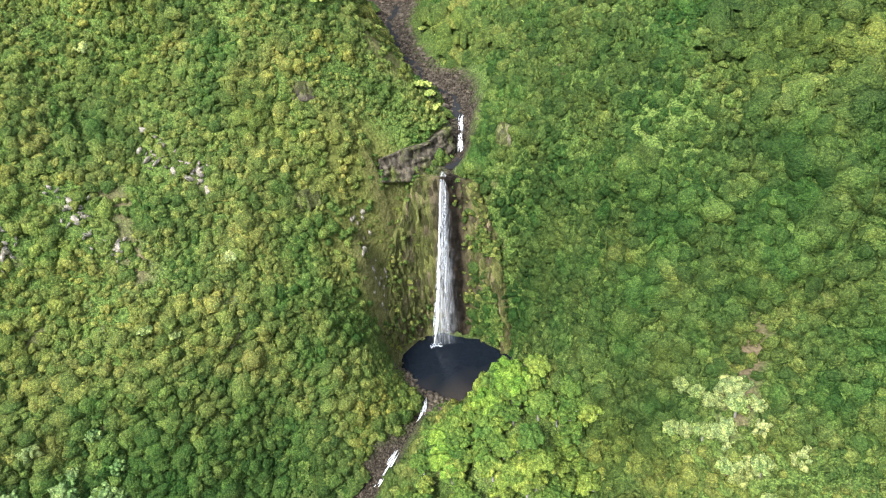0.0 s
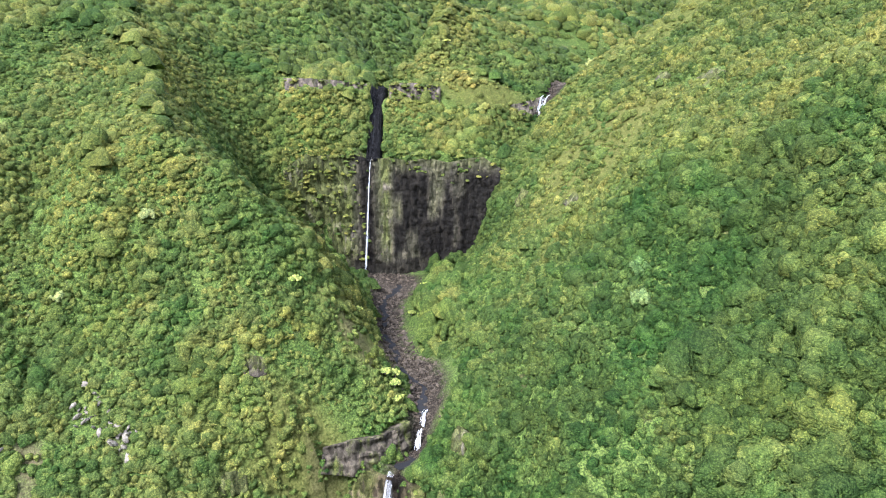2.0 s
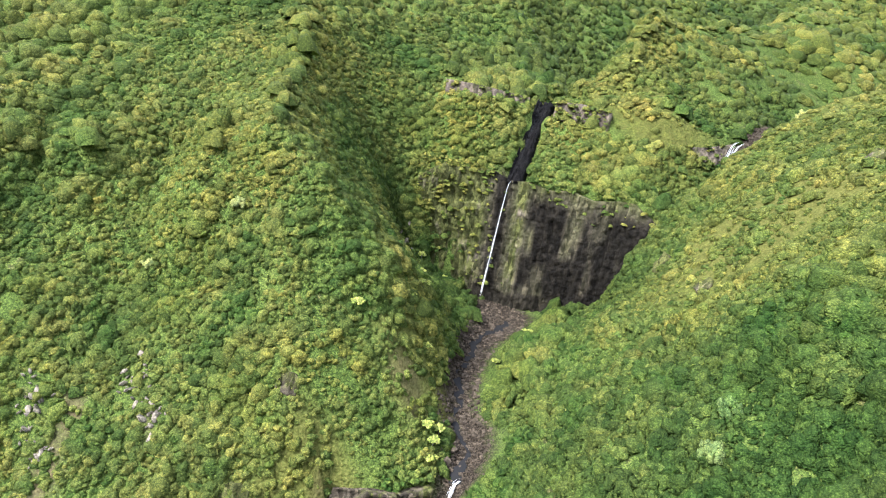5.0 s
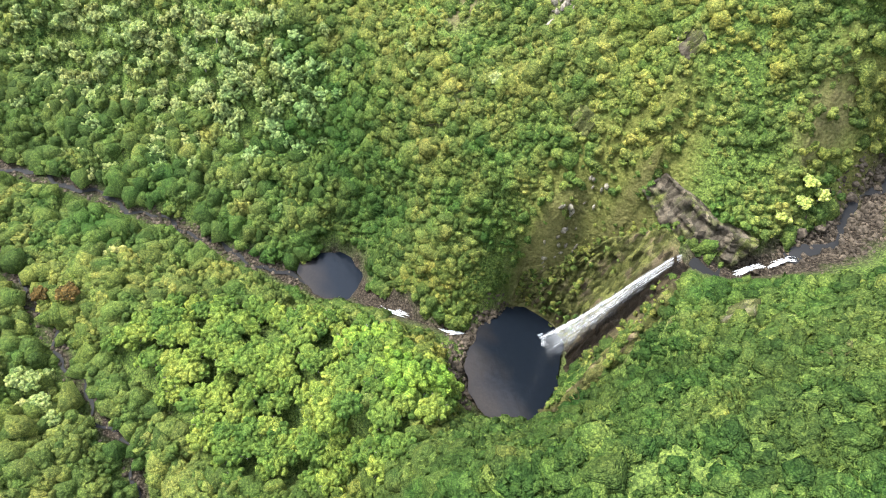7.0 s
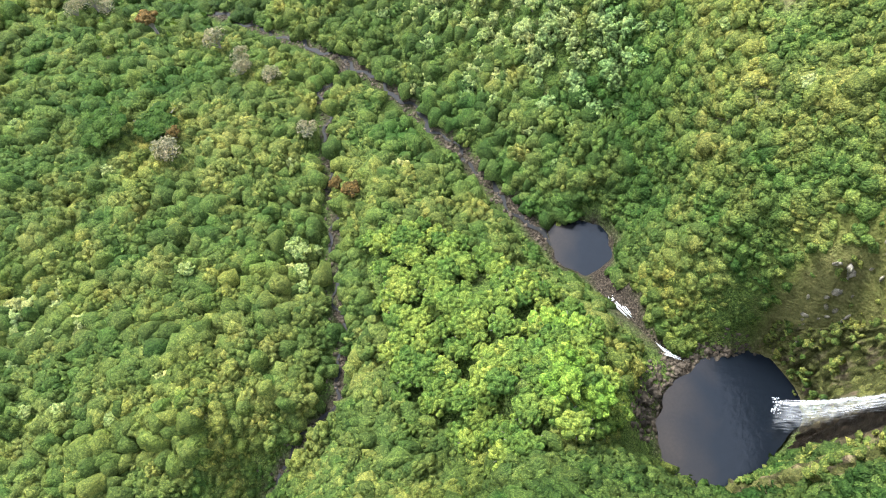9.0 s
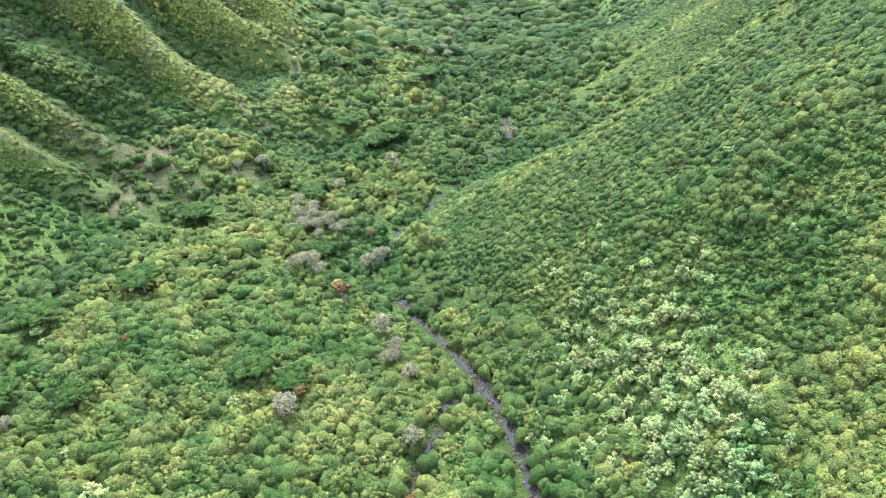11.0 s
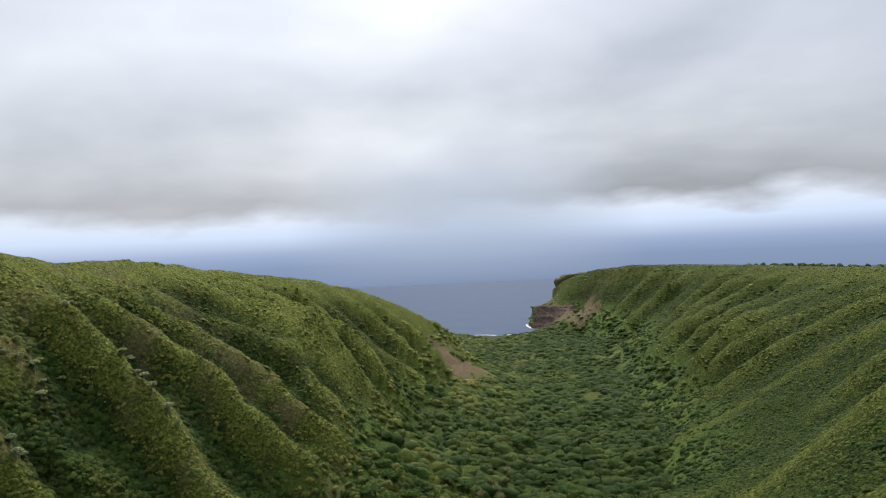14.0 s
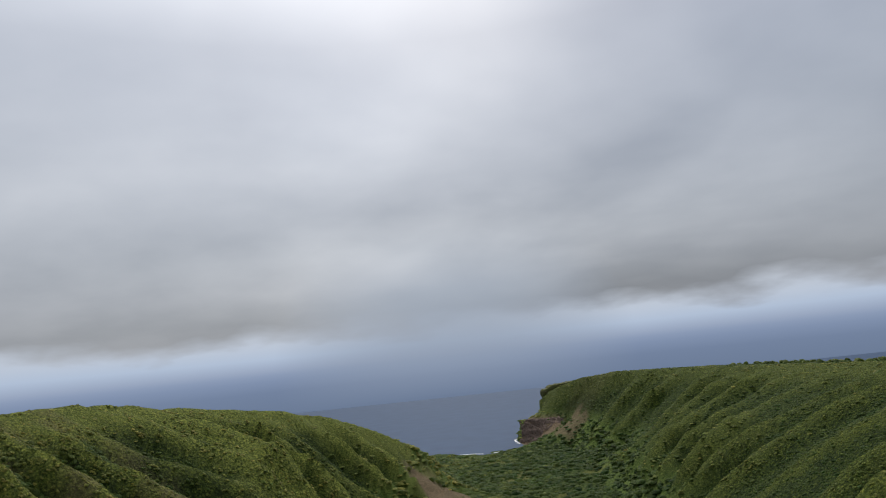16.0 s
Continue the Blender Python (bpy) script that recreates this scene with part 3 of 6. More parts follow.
def rock_material(name, dark, light, moss=0.0, wet=0.0):
    m, t, b, _ = material(name)
    big, mid, fine = place_noise(t, 0.12, 5), place_noise(t, 0.7, 6, 0.6), place_noise(t, 3.5, 6, 0.65)
    streak = place_noise(t, 0.5, 4, 0.55, 0.6, (1, 1, 0.16))
    col = ramp(t, [(0.3, dark), (0.7, light)], maths(t, "ADD", maths(t, "MULTIPLY", mid, 0.6), maths(t, "MULTIPLY", streak, 0.4))).outputs[0]
    col = mix(t, 0.5, col, mix(t, 1.0, col, ramp(t, [(0.3, (0.4, 0.4, 0.4)), (0.7, (1.5, 1.5, 1.5))], fine).outputs[0], "MULTIPLY"))
    joints = add(t, "ShaderNodeTexVoronoi", Scale=0.8, Randomness=1.0)
    stretch = add(t, "ShaderNodeMapping")
    stretch.inputs["Scale"].default_value = (1, 1, 0.35)
    link(t, add(t, "ShaderNodeTexCoord").outputs["Object"], stretch.inputs[0])
    link(t, stretch.outputs[0], joints.inputs["Vector"])
    face = add(t, "ShaderNodeSeparateColor")
    link(t, joints.outputs["Color"], face.inputs[0])
    if moss:
        green = ramp(t, [(0.34, (0.018, 0.030, 0.006)), (0.5, (0.055, 0.070, 0.013)), (0.66, (0.125, 0.120, 0.028))], fine).outputs[0]
        where = ramp(t, [(0.62 - 0.3 * moss, (0, 0, 0)), (0.74 - 0.3 * moss, (1, 1, 1))], maths(t, "ADD", maths(t, "MULTIPLY", big, 0.45), maths(t, "MULTIPLY", streak, 0.55)))
        cover = maths(t, "MULTIPLY", where.outputs[0], 0.85)
        if wet:
            cover = maths(t, "MULTIPLY", cover, maths(t, "SUBTRACT", 1.0, maths(t, "MULTIPLY", attribute(t, "damp"), 0.9)))
        col = mix(t, cover, col, green)
    col = mix(t, 1.0, col, ramp(t, [(0.0, (0.45, 0.45, 0.45)), (0.6, (1.0, 1.0, 1.0)), (1.0, (1.6, 1.55, 1.5))], face.outputs[0]).outputs[0], "MULTIPLY")
    if wet:
        damp = attribute(t, "damp")
        col = mix(t, damp, col, mix(t, 1.0, col, (0.07, 0.07, 0.075), "MULTIPLY"))
        link(t, maths(t, "SUBTRACT", 0.85, maths(t, "MULTIPLY", damp, 0.25)), b.inputs["Roughness"])
    else:
        b.inputs["Roughness"].default_value = 0.85
    link(t, col, b.inputs["Base Color"])
    b.inputs["Specular IOR Level"].default_value = 0.06
    bumped(t, b, maths(t, "ADD", maths(t, "MULTIPLY", mid, 1.5), maths(t, "ADD", maths(t, "MULTIPLY", fine, 0.5), maths(t, "MULTIPLY", joints.outputs["Distance"], -0.8))), 1.0, 0.7)
    return m


def water_material(name, colour, ripple, rough=0.08, gloss=0.5):
    m, t, b, _ = material(name)
    n = place_noise(t, ripple, 4, 0.6)
    # the brown bed shows through where the water is shallow
    bed = mix(t, place_noise(t, 1.3, 5), (0.030, 0.022, 0.014), (0.075, 0.055, 0.036))
    link(t, mix(t, maths(t, "MULTIPLY", attribute(t, "shallow"), 0.4), mix(t, n, colour, tuple(c * 1.5 for c in colour)), bed), b.inputs["Base Color"])
    b.inputs["Roughness"].default_value = rough
    b.inputs["IOR"].default_value = 1.33
    b.inputs["Specular IOR Level"].default_value = gloss
    bumped(t, b, n, 0.25, 0.3)
    return m


def foam_material():
    m, t, b, out = material("white_water")
    n = place_noise(t, 0.9, 6, 0.65, 0.4, (2.2, 2.2, 0.35))
    col = ramp(t, [(0.3, (0.30, 0.32, 0.34)), (0.6, (0.58, 0.60, 0.61))], n)
    link(t, col.outputs[0], b.inputs["Base Color"])
    b.inputs["Roughness"].default_value = 0.6
    return m


def bark_material():
    m, t, b, _ = material("grey_bark")
    n = place_noise(t, 5, 5, 0.6, 0.3, (1, 1, 0.3))
    link(t, ramp(t, [(0.3, (0.10, 0.085, 0.07)), (0.7, (0.26, 0.24, 0.21))], n).outputs[0], b.inputs["Base Color"])
    b.inputs["Roughness"].default_value = 0.9
    bumped(t, b, n, 0.6, 0.1)
    return m


def veil_material():
    m, t, b, out = material("thin_falling_water")
    n = place_noise(t, 1.1, 5, 0.6, 0.3, (2.4, 2.4, 0.12))
    b.inputs["Base Color"].default_value = (0.20, 0.21, 0.225, 1)
    b.inputs["Roughness"].default_value = 0.5
    link(t, ramp(t, [(0.42, (0.0, 0.0, 0.0)), (0.68, (0.24, 0.24, 0.24))], n).outputs[0], b.inputs["Alpha"])
    return m


def jet_material():
    m, t, b, out = material("dense_falling_water")
    n = place_noise(t, 0.9, 5, 0.65, 0.4, (2.6, 2.6, 0.22))
    link(t, ramp(t, [(0.3, (0.50, 0.52, 0.54)), (0.6, (0.80, 0.81, 0.82))], n).outputs[0], b.inputs["Base Color"])
    b.inputs["Roughness"].default_value = 0.6
    link(t, ramp(t, [(0.40, (0.0, 0.0, 0.0)), (0.56, (0.92, 0.92, 0.92))], n).outputs[0], b.inputs["Alpha"])
    return m


def sheet_material():
    m, t, b, out = material("sheet_of_falling_water")
    where = add(t, "ShaderNodeCombineXYZ")
    link(t, maths(t, "MULTIPLY", attribute(t, "across"), 3.6), where.inputs[0])
    link(t, maths(t, "MULTIPLY", attribute(t, "down"), 0.13), where.inputs[1])
    n = add(t, "ShaderNodeTexNoise", Scale=1.0, Detail=5.0, Roughness=0.62, Distortion=0.25)
    link(t, where.outputs[0], n.inputs["Vector"])
    dense = attribute(t, "dense")
    # thin where the water is spread, closed in the core
    cover = maths(t, "MULTIPLY", maths(t, "ADD", maths(t, "SUBTRACT", maths(t, "MULTIPLY", n.outputs[0], 1.7), 1.06), maths(t, "MULTIPLY", dense, 0.40)), 2.6, True)
    link(t, maths(t, "MULTIPLY", cover, maths(t, "ADD", maths(t, "MULTIPLY", dense, 0.34), 0.05)), b.inputs["Alpha"])
    b.inputs["Base Color"].default_value = (0.74, 0.76, 0.78, 1)
    b.inputs["Roughness"].default_value = 0.6
    return m


SHEETWATER = sheet_material()
JETWATER = jet_material()
VEILWATER = veil_material()
GROUND = ground_material()
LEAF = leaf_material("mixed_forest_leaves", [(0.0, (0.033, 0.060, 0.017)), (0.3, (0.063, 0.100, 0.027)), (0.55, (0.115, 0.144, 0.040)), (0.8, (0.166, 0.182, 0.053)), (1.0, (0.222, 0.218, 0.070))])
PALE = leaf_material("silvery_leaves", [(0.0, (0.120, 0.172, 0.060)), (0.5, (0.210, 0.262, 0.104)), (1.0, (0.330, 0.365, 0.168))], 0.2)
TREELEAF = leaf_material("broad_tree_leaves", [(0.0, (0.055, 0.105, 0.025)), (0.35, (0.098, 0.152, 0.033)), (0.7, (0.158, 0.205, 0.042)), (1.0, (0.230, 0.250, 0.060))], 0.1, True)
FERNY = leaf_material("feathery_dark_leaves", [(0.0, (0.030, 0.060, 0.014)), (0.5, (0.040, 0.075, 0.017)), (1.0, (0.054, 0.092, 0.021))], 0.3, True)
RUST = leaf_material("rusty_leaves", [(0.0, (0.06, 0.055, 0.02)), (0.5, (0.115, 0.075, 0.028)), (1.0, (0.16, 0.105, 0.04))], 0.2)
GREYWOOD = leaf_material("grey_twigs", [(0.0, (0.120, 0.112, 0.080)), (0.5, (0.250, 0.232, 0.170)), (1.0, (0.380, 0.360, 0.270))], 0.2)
BASALT = rock_material("basalt", (0.048, 0.043, 0.034), (0.265, 0.228, 0.165), 0.9, 1.0)
MOSSWALL = rock_material("mossy_waterfall_rock", (0.060, 0.046, 0.030), (0.26, 0.195, 0.125), 0.85, 1.0)
BROWNROCK = rock_material("brown_ledge_rock", (0.018, 0.015, 0.011), (0.128, 0.108, 0.078), 0.5)
BLACKROCK = rock_material("dark_basalt", (0.024, 0.024, 0.026), (0.115, 0.108, 0.10), 0.2, 1.0)
LEDGEROCK = rock_material("grey_ledge_rock", (0.028, 0.024, 0.020), (0.200, 0.165, 0.130), 0.4)
PALEROCK = rock_material("pale_lichen_rock", (0.090, 0.078, 0.060), (0.36, 0.32, 0.255), 0.4)
RED_ROCK = rock_material("red_sea_cliff_rock", (0.070, 0.050, 0.040), (0.175, 0.130, 0.105))
BOULDER = rock_material("stream_boulder", (0.018, 0.015, 0.011), (0.120, 0.096, 0.070))
POOLWATER = water_material("pool_water", (0.004, 0.0055, 0.008), 0.5, 0.1, 0.36)
STREAMWATER = water_material("stream_water", (0.012, 0.012, 0.012), 1.5, 0.5, 0.08)
SEAWATER = water_material("sea_water", (0.031, 0.052, 0.094), 0.012, 0.6, 0.065)
FOAM = foam_material()
BARK = bark_material()

# ---------------------------------------------------------------- mesh helpers


def mesh_object(name, verts, faces, mat, smooth=False, parent=None, attrs=()):
    me = bpy.data.meshes.new(name)
    verts, faces = np.asarray(verts, np.float32), np.asarray(faces, np.int32)
    k = faces.shape[1]
    me.vertices.add(len(verts))
    me.vertices.foreach_set("co", verts.ravel())
    me.loops.add(faces.size)
    me.loops.foreach_set("vertex_index", faces.ravel())
    me.polygons.add(len(faces))
    me.polygons.foreach_set("loop_start", np.arange(0, faces.size, k, dtype=np.int32))
    if smooth:
        me.polygons.foreach_set("use_smooth", np.ones(len(faces), bool))
    for attr, domain, data in attrs:
        a = me.attributes.new(attr, "FLOAT", domain)
        a.data.foreach_set("value", np.asarray(data, np.float32))
    me.update(calc_edges=True)
    me.materials.append(mat)
    ob = new(name, me)
    if parent is not None:
        ob.parent = parent
    return ob


def grid_faces(n, m):
    i, j = np.meshgrid(np.arange(n - 1), np.arange(m - 1), indexing="ij")
    a = (i * m + j).ravel()
    return np.stack([a, a + m, a + m + 1, a + 1], 1)


# ---------------------------------------------------------------- ground, water
def zone(x, y, cx, cy, rx, ry, soft=0.35):
    r = np.hypot((x - cx) / rx, (y - cy) / ry) + 0.5 * value_noise(x, y, max(rx, ry) * 0.35, 9)
    return np.clip((1 - r) / soft, 0, 1)


def creek_width(y):
    """Half the width of the stony bed, by where it lies along the stream."""
    return np.interp(y, [-700, -400, -200, -100, -60, -50, -38, -28, 20, 36, 60, 90, 110], [2.5, 2.5, 2.8, 3.6, 5, 6.0, 5.5, 4.5, 4, 7.6, 8.4, 11, 9])


BED_UP, BED_LOW, BED_SIDE = nearest(XX, YY, CREEK_UP), nearest(XX, YY, CREEK_LOW), nearest(XX, YY, CREEK_SIDE)
wig = 3.5 * value_noise(XX, YY, 7, 8)
BED = np.clip((creek_width(YY) + wig - np.minimum(BED_UP, BED_LOW)) / 2.0, 0, 1)
BED = np.maximum(BED, np.clip((2.5 + wig * 0.8 - BED_SIDE) / 1.5, 0, 1))
BED = np.maximum(BED, np.clip((6.4 + wig - nearest(XX, YY, HEAD_E[2:7])) / 2.0, 0, 1))
BED = np.maximum(BED, np.clip((POOL_R + np.where(YY < -6, 3.8, 1.5) + wig - np.hypot(XX - POOL[0], (YY - POOL[1]) / POOL_OVAL)) / 2, 0, 1) * (HEIGHT < 3))
BED = np.maximum(BED, np.clip((POOL2_R + 1.6 + 0.9 * wig - np.hypot(XX - POOL2[0], YY - POOL2[1])) / 2, 0, 1))
STRAW = np.maximum.reduce([zone(XX, YY, 2, 118, 30, 22) * 0.9, zone(XX, YY, -2, 205, 40, 30) * 0.6, zone(XX, YY, -30, 30, 16, 14) * 0.7, zone(XX, YY, -14, -9, 13, 18) * 0.85, zone(XX, YY, -86, 150, 34, 26) * 0.6, zone(XX, YY, 60, -1180, 70, 160) * 0.4, zone(XX, YY, -30, -1880, 45, 40) * 0.6, zone(XX, YY, -91, -1657, 35, 40) * 0.5, zone(XX, YY, -157, -1122, 30, 40) * 0.4, zone(XX, YY, 20, -2010, 60, 40) * 0.5, zone(XX, YY, -75, -1600, 42, 45) * 0.8, zone(XX, YY, -155, -1330, 22, 30) * 0.6, zone(XX, YY, -240, -1500, 30, 40) * 0.5])
BAREGROUND = np.maximum.reduce([zone(XX, YY, 66, -1200, 58, 112) * 0.95, zone(XX, YY, -190, -2225, 125, 105) * np.clip((-12 - HEIGHT) / 15, 0, 1), zone(XX, YY, -268, -2080, 55, 80) * 0.8, 0.5 * np.clip((XX - 100) / 40, 0, 1) * np.clip((-YY - 300) / 30, 0, 1) * np.clip((YY + 700) / 100, 0, 1) * np.clip(2.5 * value_noise(XX, YY, 26, 71) + 1.2 * value_noise(XX, YY, 9, 72), 0, 1), zone(XX, YY, -330, -2150, 120, 120) * 0.12, zone(XX, YY, -54, -58, 5, 4) * 0.7, zone(XX, YY, -48, -61, 3, 5) * 0.7, zone(XX, YY, -43, -64, 4, 5) * 0.7, zone(XX, YY, -28, -53, 4, 4) * 0.6, zone(XX, YY, -23, -57, 2.5, 5) * 0.6, zone(XX, YY, -22, -64, 4, 3) * 0.5, zone(XX, YY, -38, -91, 3, 5) * 0.6, zone(XX, YY, -53, -92, 3, 5) * 0.5, zone(XX, YY, -44, -40, 3, 3) * 0.5, zone(XX, YY, -26, 26, 8, 7) * 0.4, zone(XX, YY, -8, -6, 8, 14) * 0.3, zone(XX, YY, 96, -11, 4.5, 8) * 0.9])
TURF = np.clip((-YY - 300) / 60, 0, 1) * np.maximum((XX > 120) * np.clip((HEIGHT - 8) / 25, 0, 1), (XX < -120) * np.clip((HEIGHT + 25) / 30, 0, 1))
SPINE = np.minimum.reduce([nearest(XX, YY - 3, c) for c in (RIDGE_A[2:], RIDGE_B[1:], RIDGE_C[1:])]) + 6 * value_noise(XX, YY, 14, 40)
TURF = np.maximum(TURF, np.clip((11 - SPINE) / 6, 0, 1))
DRY = np.maximum.reduce([np.clip((26 - nearest(XX, YY, SPUR_BASIN[:4])) / 20, 0, 1), np.clip((22 - nearest(XX, YY, SPUR_E[7:])) / 20, 0, 1) * 0.8, zone(XX, YY, -86, 150, 34, 26), zone(XX, YY, 2, 115, 34, 26)])
DRY *= np.clip(0.75 + 1.4 * value_noise(XX, YY, 18, 41), 0, 1)
STRAW = np.maximum(STRAW, 0.5 * DRY)
# grass on what stands out of the fluted flanks, wood in the gullies
GRASSY = np.maximum(TURF * np.clip(np.where(XX > 0, 0.45, 0.2) + 0.15 * STANDS_OUT + 0.7 * value_noise(XX, YY, 23, 42) + 0.6 * value_noise(XX, YY, 9, 44), 0, 1), 0.9 * DRY)
# less bright grass in the west: cloud shade put into the colour
GRASSY = np.maximum(GRASSY * np.where(XX < -60, np.where(YY < -1500, 0.2, 0.3), 0.65), 0.55 * np.clip((12 - SPINE) / 8, 0, 1))
GRASSY = np.clip(GRASSY + 0.02 * BROAD * TURF * np.where(XX < -60, 0.5, 1.0), 0, 1)
# open grass along the top of the eastern flank, its paleness also painting in sunlight
TOP = np.clip((48 - nearest(XX, YY, CREST_E[:8]) + 30 * value_noise(XX, YY, 34, 46)) / 26, 0, 1)
GRASSY = np.maximum(GRASSY, 0.85 * TOP)
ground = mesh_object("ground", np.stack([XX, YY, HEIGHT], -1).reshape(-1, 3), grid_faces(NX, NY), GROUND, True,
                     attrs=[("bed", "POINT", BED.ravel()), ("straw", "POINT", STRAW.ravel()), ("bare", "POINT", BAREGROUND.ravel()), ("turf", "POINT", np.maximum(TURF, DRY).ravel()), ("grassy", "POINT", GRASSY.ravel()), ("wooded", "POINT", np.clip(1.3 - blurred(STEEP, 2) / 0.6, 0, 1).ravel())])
tagged(ground, "steep green valley ground with stony stream beds", "ground", kind="structure")


def sea():
    r = np.concatenate([[0], np.geomspace(40, 4900, 26)])
    a = np.linspace(0, 2 * math.pi, 97)[:-1]
    v = [(0, -2300, SEA)] + [(rr * math.cos(b), -2300 + rr * math.sin(b), SEA) for rr in r[1:] for b in a]
    f = []
    for k in range(len(r) - 2):
        for i in range(96):
            j = (i + 1) % 96
            f.append((1 + k * 96 + i, 1 + (k + 1) * 96 + i, 1 + (k + 1) * 96 + j, 1 + k * 96 + j))
    for i in range(0, 96, 2):
        f.append((0, 1 + i, 1 + (i + 1) % 96, 1 + (i + 2) % 96))
    return tagged(mesh_object("water", v, f, SEAWATER), "blue-grey sea under rain cloud", "sea", kind="structure")


sea()


def pool(name, centre, radius, level, label, squeeze=1.0, ragged=0.0):
    n, rings = 72, 7
    v, f = [(centre[0], centre[1], level)], []
    for k in range(1, rings + 1):
        for i in range(n):
            a = 2 * math.pi * i / n
            rr = radius * k / rings * (1 + 0.08 * math.sin(2 * a + 1) + 0.05 * math.sin(3 * a) + 0.035 * math.sin(5 * a + ragged) + 0.03 * math.sin(9 * a + 2 * ragged) + 0.02 * math.sin(17 * a))
            v.append((centre[0] + rr * math.cos(a), centre[1] + rr * squeeze * math.sin(a), level))
    for i in range(0, n, 2):
        f.append((0, 1 + i, 1 + (i + 1) % n, 1 + (i + 2) % n))
    for k in range(rings - 1):
        for i in range(n):
            j = (i + 1) % n
            f.append((1 + k * n + i, 1 + (k + 1) * n + i, 1 + (k + 1) * n + j, 1 + k * n + j))
    p = np.array(v)
    ahead = ((p[:, 0] - centre[0]) * 0.8 - (p[:, 1] - centre[1]) * 0.6) / radius
    shallow = np.clip((ahead - 0.15) * 1.5 + 0.5 * value_noise(p[:, 0], p[:, 1], 4, 61), 0, 1)
    return tagged(mesh_object(name, v, f, POOLWATER, True, attrs=[("shallow", "POINT", shallow)]), label, "pool", kind="structure")


pool("plunge_pool", POOL, POOL_R + 1.5, 0.0, "oval black plunge pool below the waterfall", POOL_OVAL)
pool("cliff_pool", (-69, 105), 6.0, 86.1, "small black pool at the foot of the great cliff", 0.6, 1.0)
pool("stream_pool", POOL2, POOL2_R + 1.2, -18.4, "dark still pool in the stream bed", 1.12, 2.0)

# ---------------------------------------------------------------- forest
RNG = np.random.RandomState(11)


def puff(rng, sides, squat):
    """A ragged leafy dome of radius 1: corners and triangles."""
    v, f = [(0.15 * rng.normal(), 0.15 * rng.normal(), squat * rng.uniform(0.85, 1.1))], []
    for ring, (rad, z) in enumerate(((0.68, 0.68), (1.0, 0.0))):
        for k in range(sides):
            a = 2 * math.pi * (k + 0.5 * ring + rng.uniform(-0.25, 0.25)) / sides
            q = rad * rng.uniform(0.68, 1.3)
            v.append((q * math.cos(a), q * math.sin(a), squat * (z + rng.uniform(-0.26, 0.24)) - 0.12 * ring))
    for k in range(sides):
        n = (k + 1) % sides
        f += [(0, 1 + k, 1 + n), (1 + k, 1 + sides + k, 1 + n), (1 + n, 1 + sides + k, 1 + sides + n)]
    return np.array(v), np.array(f)


def crown(lumps, cards, rng, squat=0.85, sides=5, lump=0.46, card=0.2):
    """A crown of radius 1: leafy puffs on a dome, with loose sprays that break its outline."""
    got, centres = [], []
    for k in range(lumps):
        a, r = k * 2.4 + rng.uniform(-0.5, 0.5), (0.0 if k == 0 else 0.64 * math.sqrt((k + 0.2) / lumps))
        size = lump * rng.uniform(0.8, 1.25) * (1.15 if k == 0 else 1.0)
        c = np.array([r * math.cos(a), r * math.sin(a), (0.75 * math.sqrt(max(0.05, 1 - r * r * 1.4)) - 0.35) * squat + rng.uniform(-0.06, 0.1)])
        v, f = puff(rng, sides, 1.0)
        tilt = np.array([c[0], c[1], 0]) * 0.6
        v = v * size
        v[:, :2] += tilt[:2] * v[:, 2:3]
        got.append((v + c, f))
        centres.append((*c, size))
    centres = np.array(centres)
    if cards:
        w = centres[rng.randint(0, lumps, cards)]
        d = rng.normal(size=(cards, 3))
        d[:, 2] = np.abs(d[:, 2])
        d /= np.linalg.norm(d, axis=1)[:, None]
        mid = w[:, :3] + d * w[:, 3:4] * rng.uniform(0.85, 1.1, (cards, 1))
        n = d + rng.normal(size=(cards, 3)) * 0.5
        n /= np.linalg.norm(n, axis=1)[:, None]
        u = np.cross(n, rng.normal(size=(cards, 3)))
        u /= np.linalg.norm(u, axis=1)[:, None]
        o = np.cross(n, u)
        s = card * rng.uniform(0.6, 1.3, (cards, 1))
        q = np.stack([mid - u * s - n * s * 0.3, mid - o * s * 0.7 + n * 0.1 * s, mid + u * s - n * s * 0.35, mid + o * s * 0.7], 1)
        k = np.arange(cards)[:, None] * 4
        got.append((q.reshape(-1, 3), np.concatenate([k + np.array([[0, 1, 2]]), k + np.array([[0, 2, 3]])])))
    at, v, f = 0, [], []
    for a, b in got:
        v.append(a)
        f.append(b + at)
        at += len(a)
    return np.concatenate(v), np.concatenate(f)


def prototypes(count, seed, *shape):
    rng = np.random.RandomState(seed)
    return [crown(shape[0], shape[1], rng, *shape[2:]) for _ in range(count)]


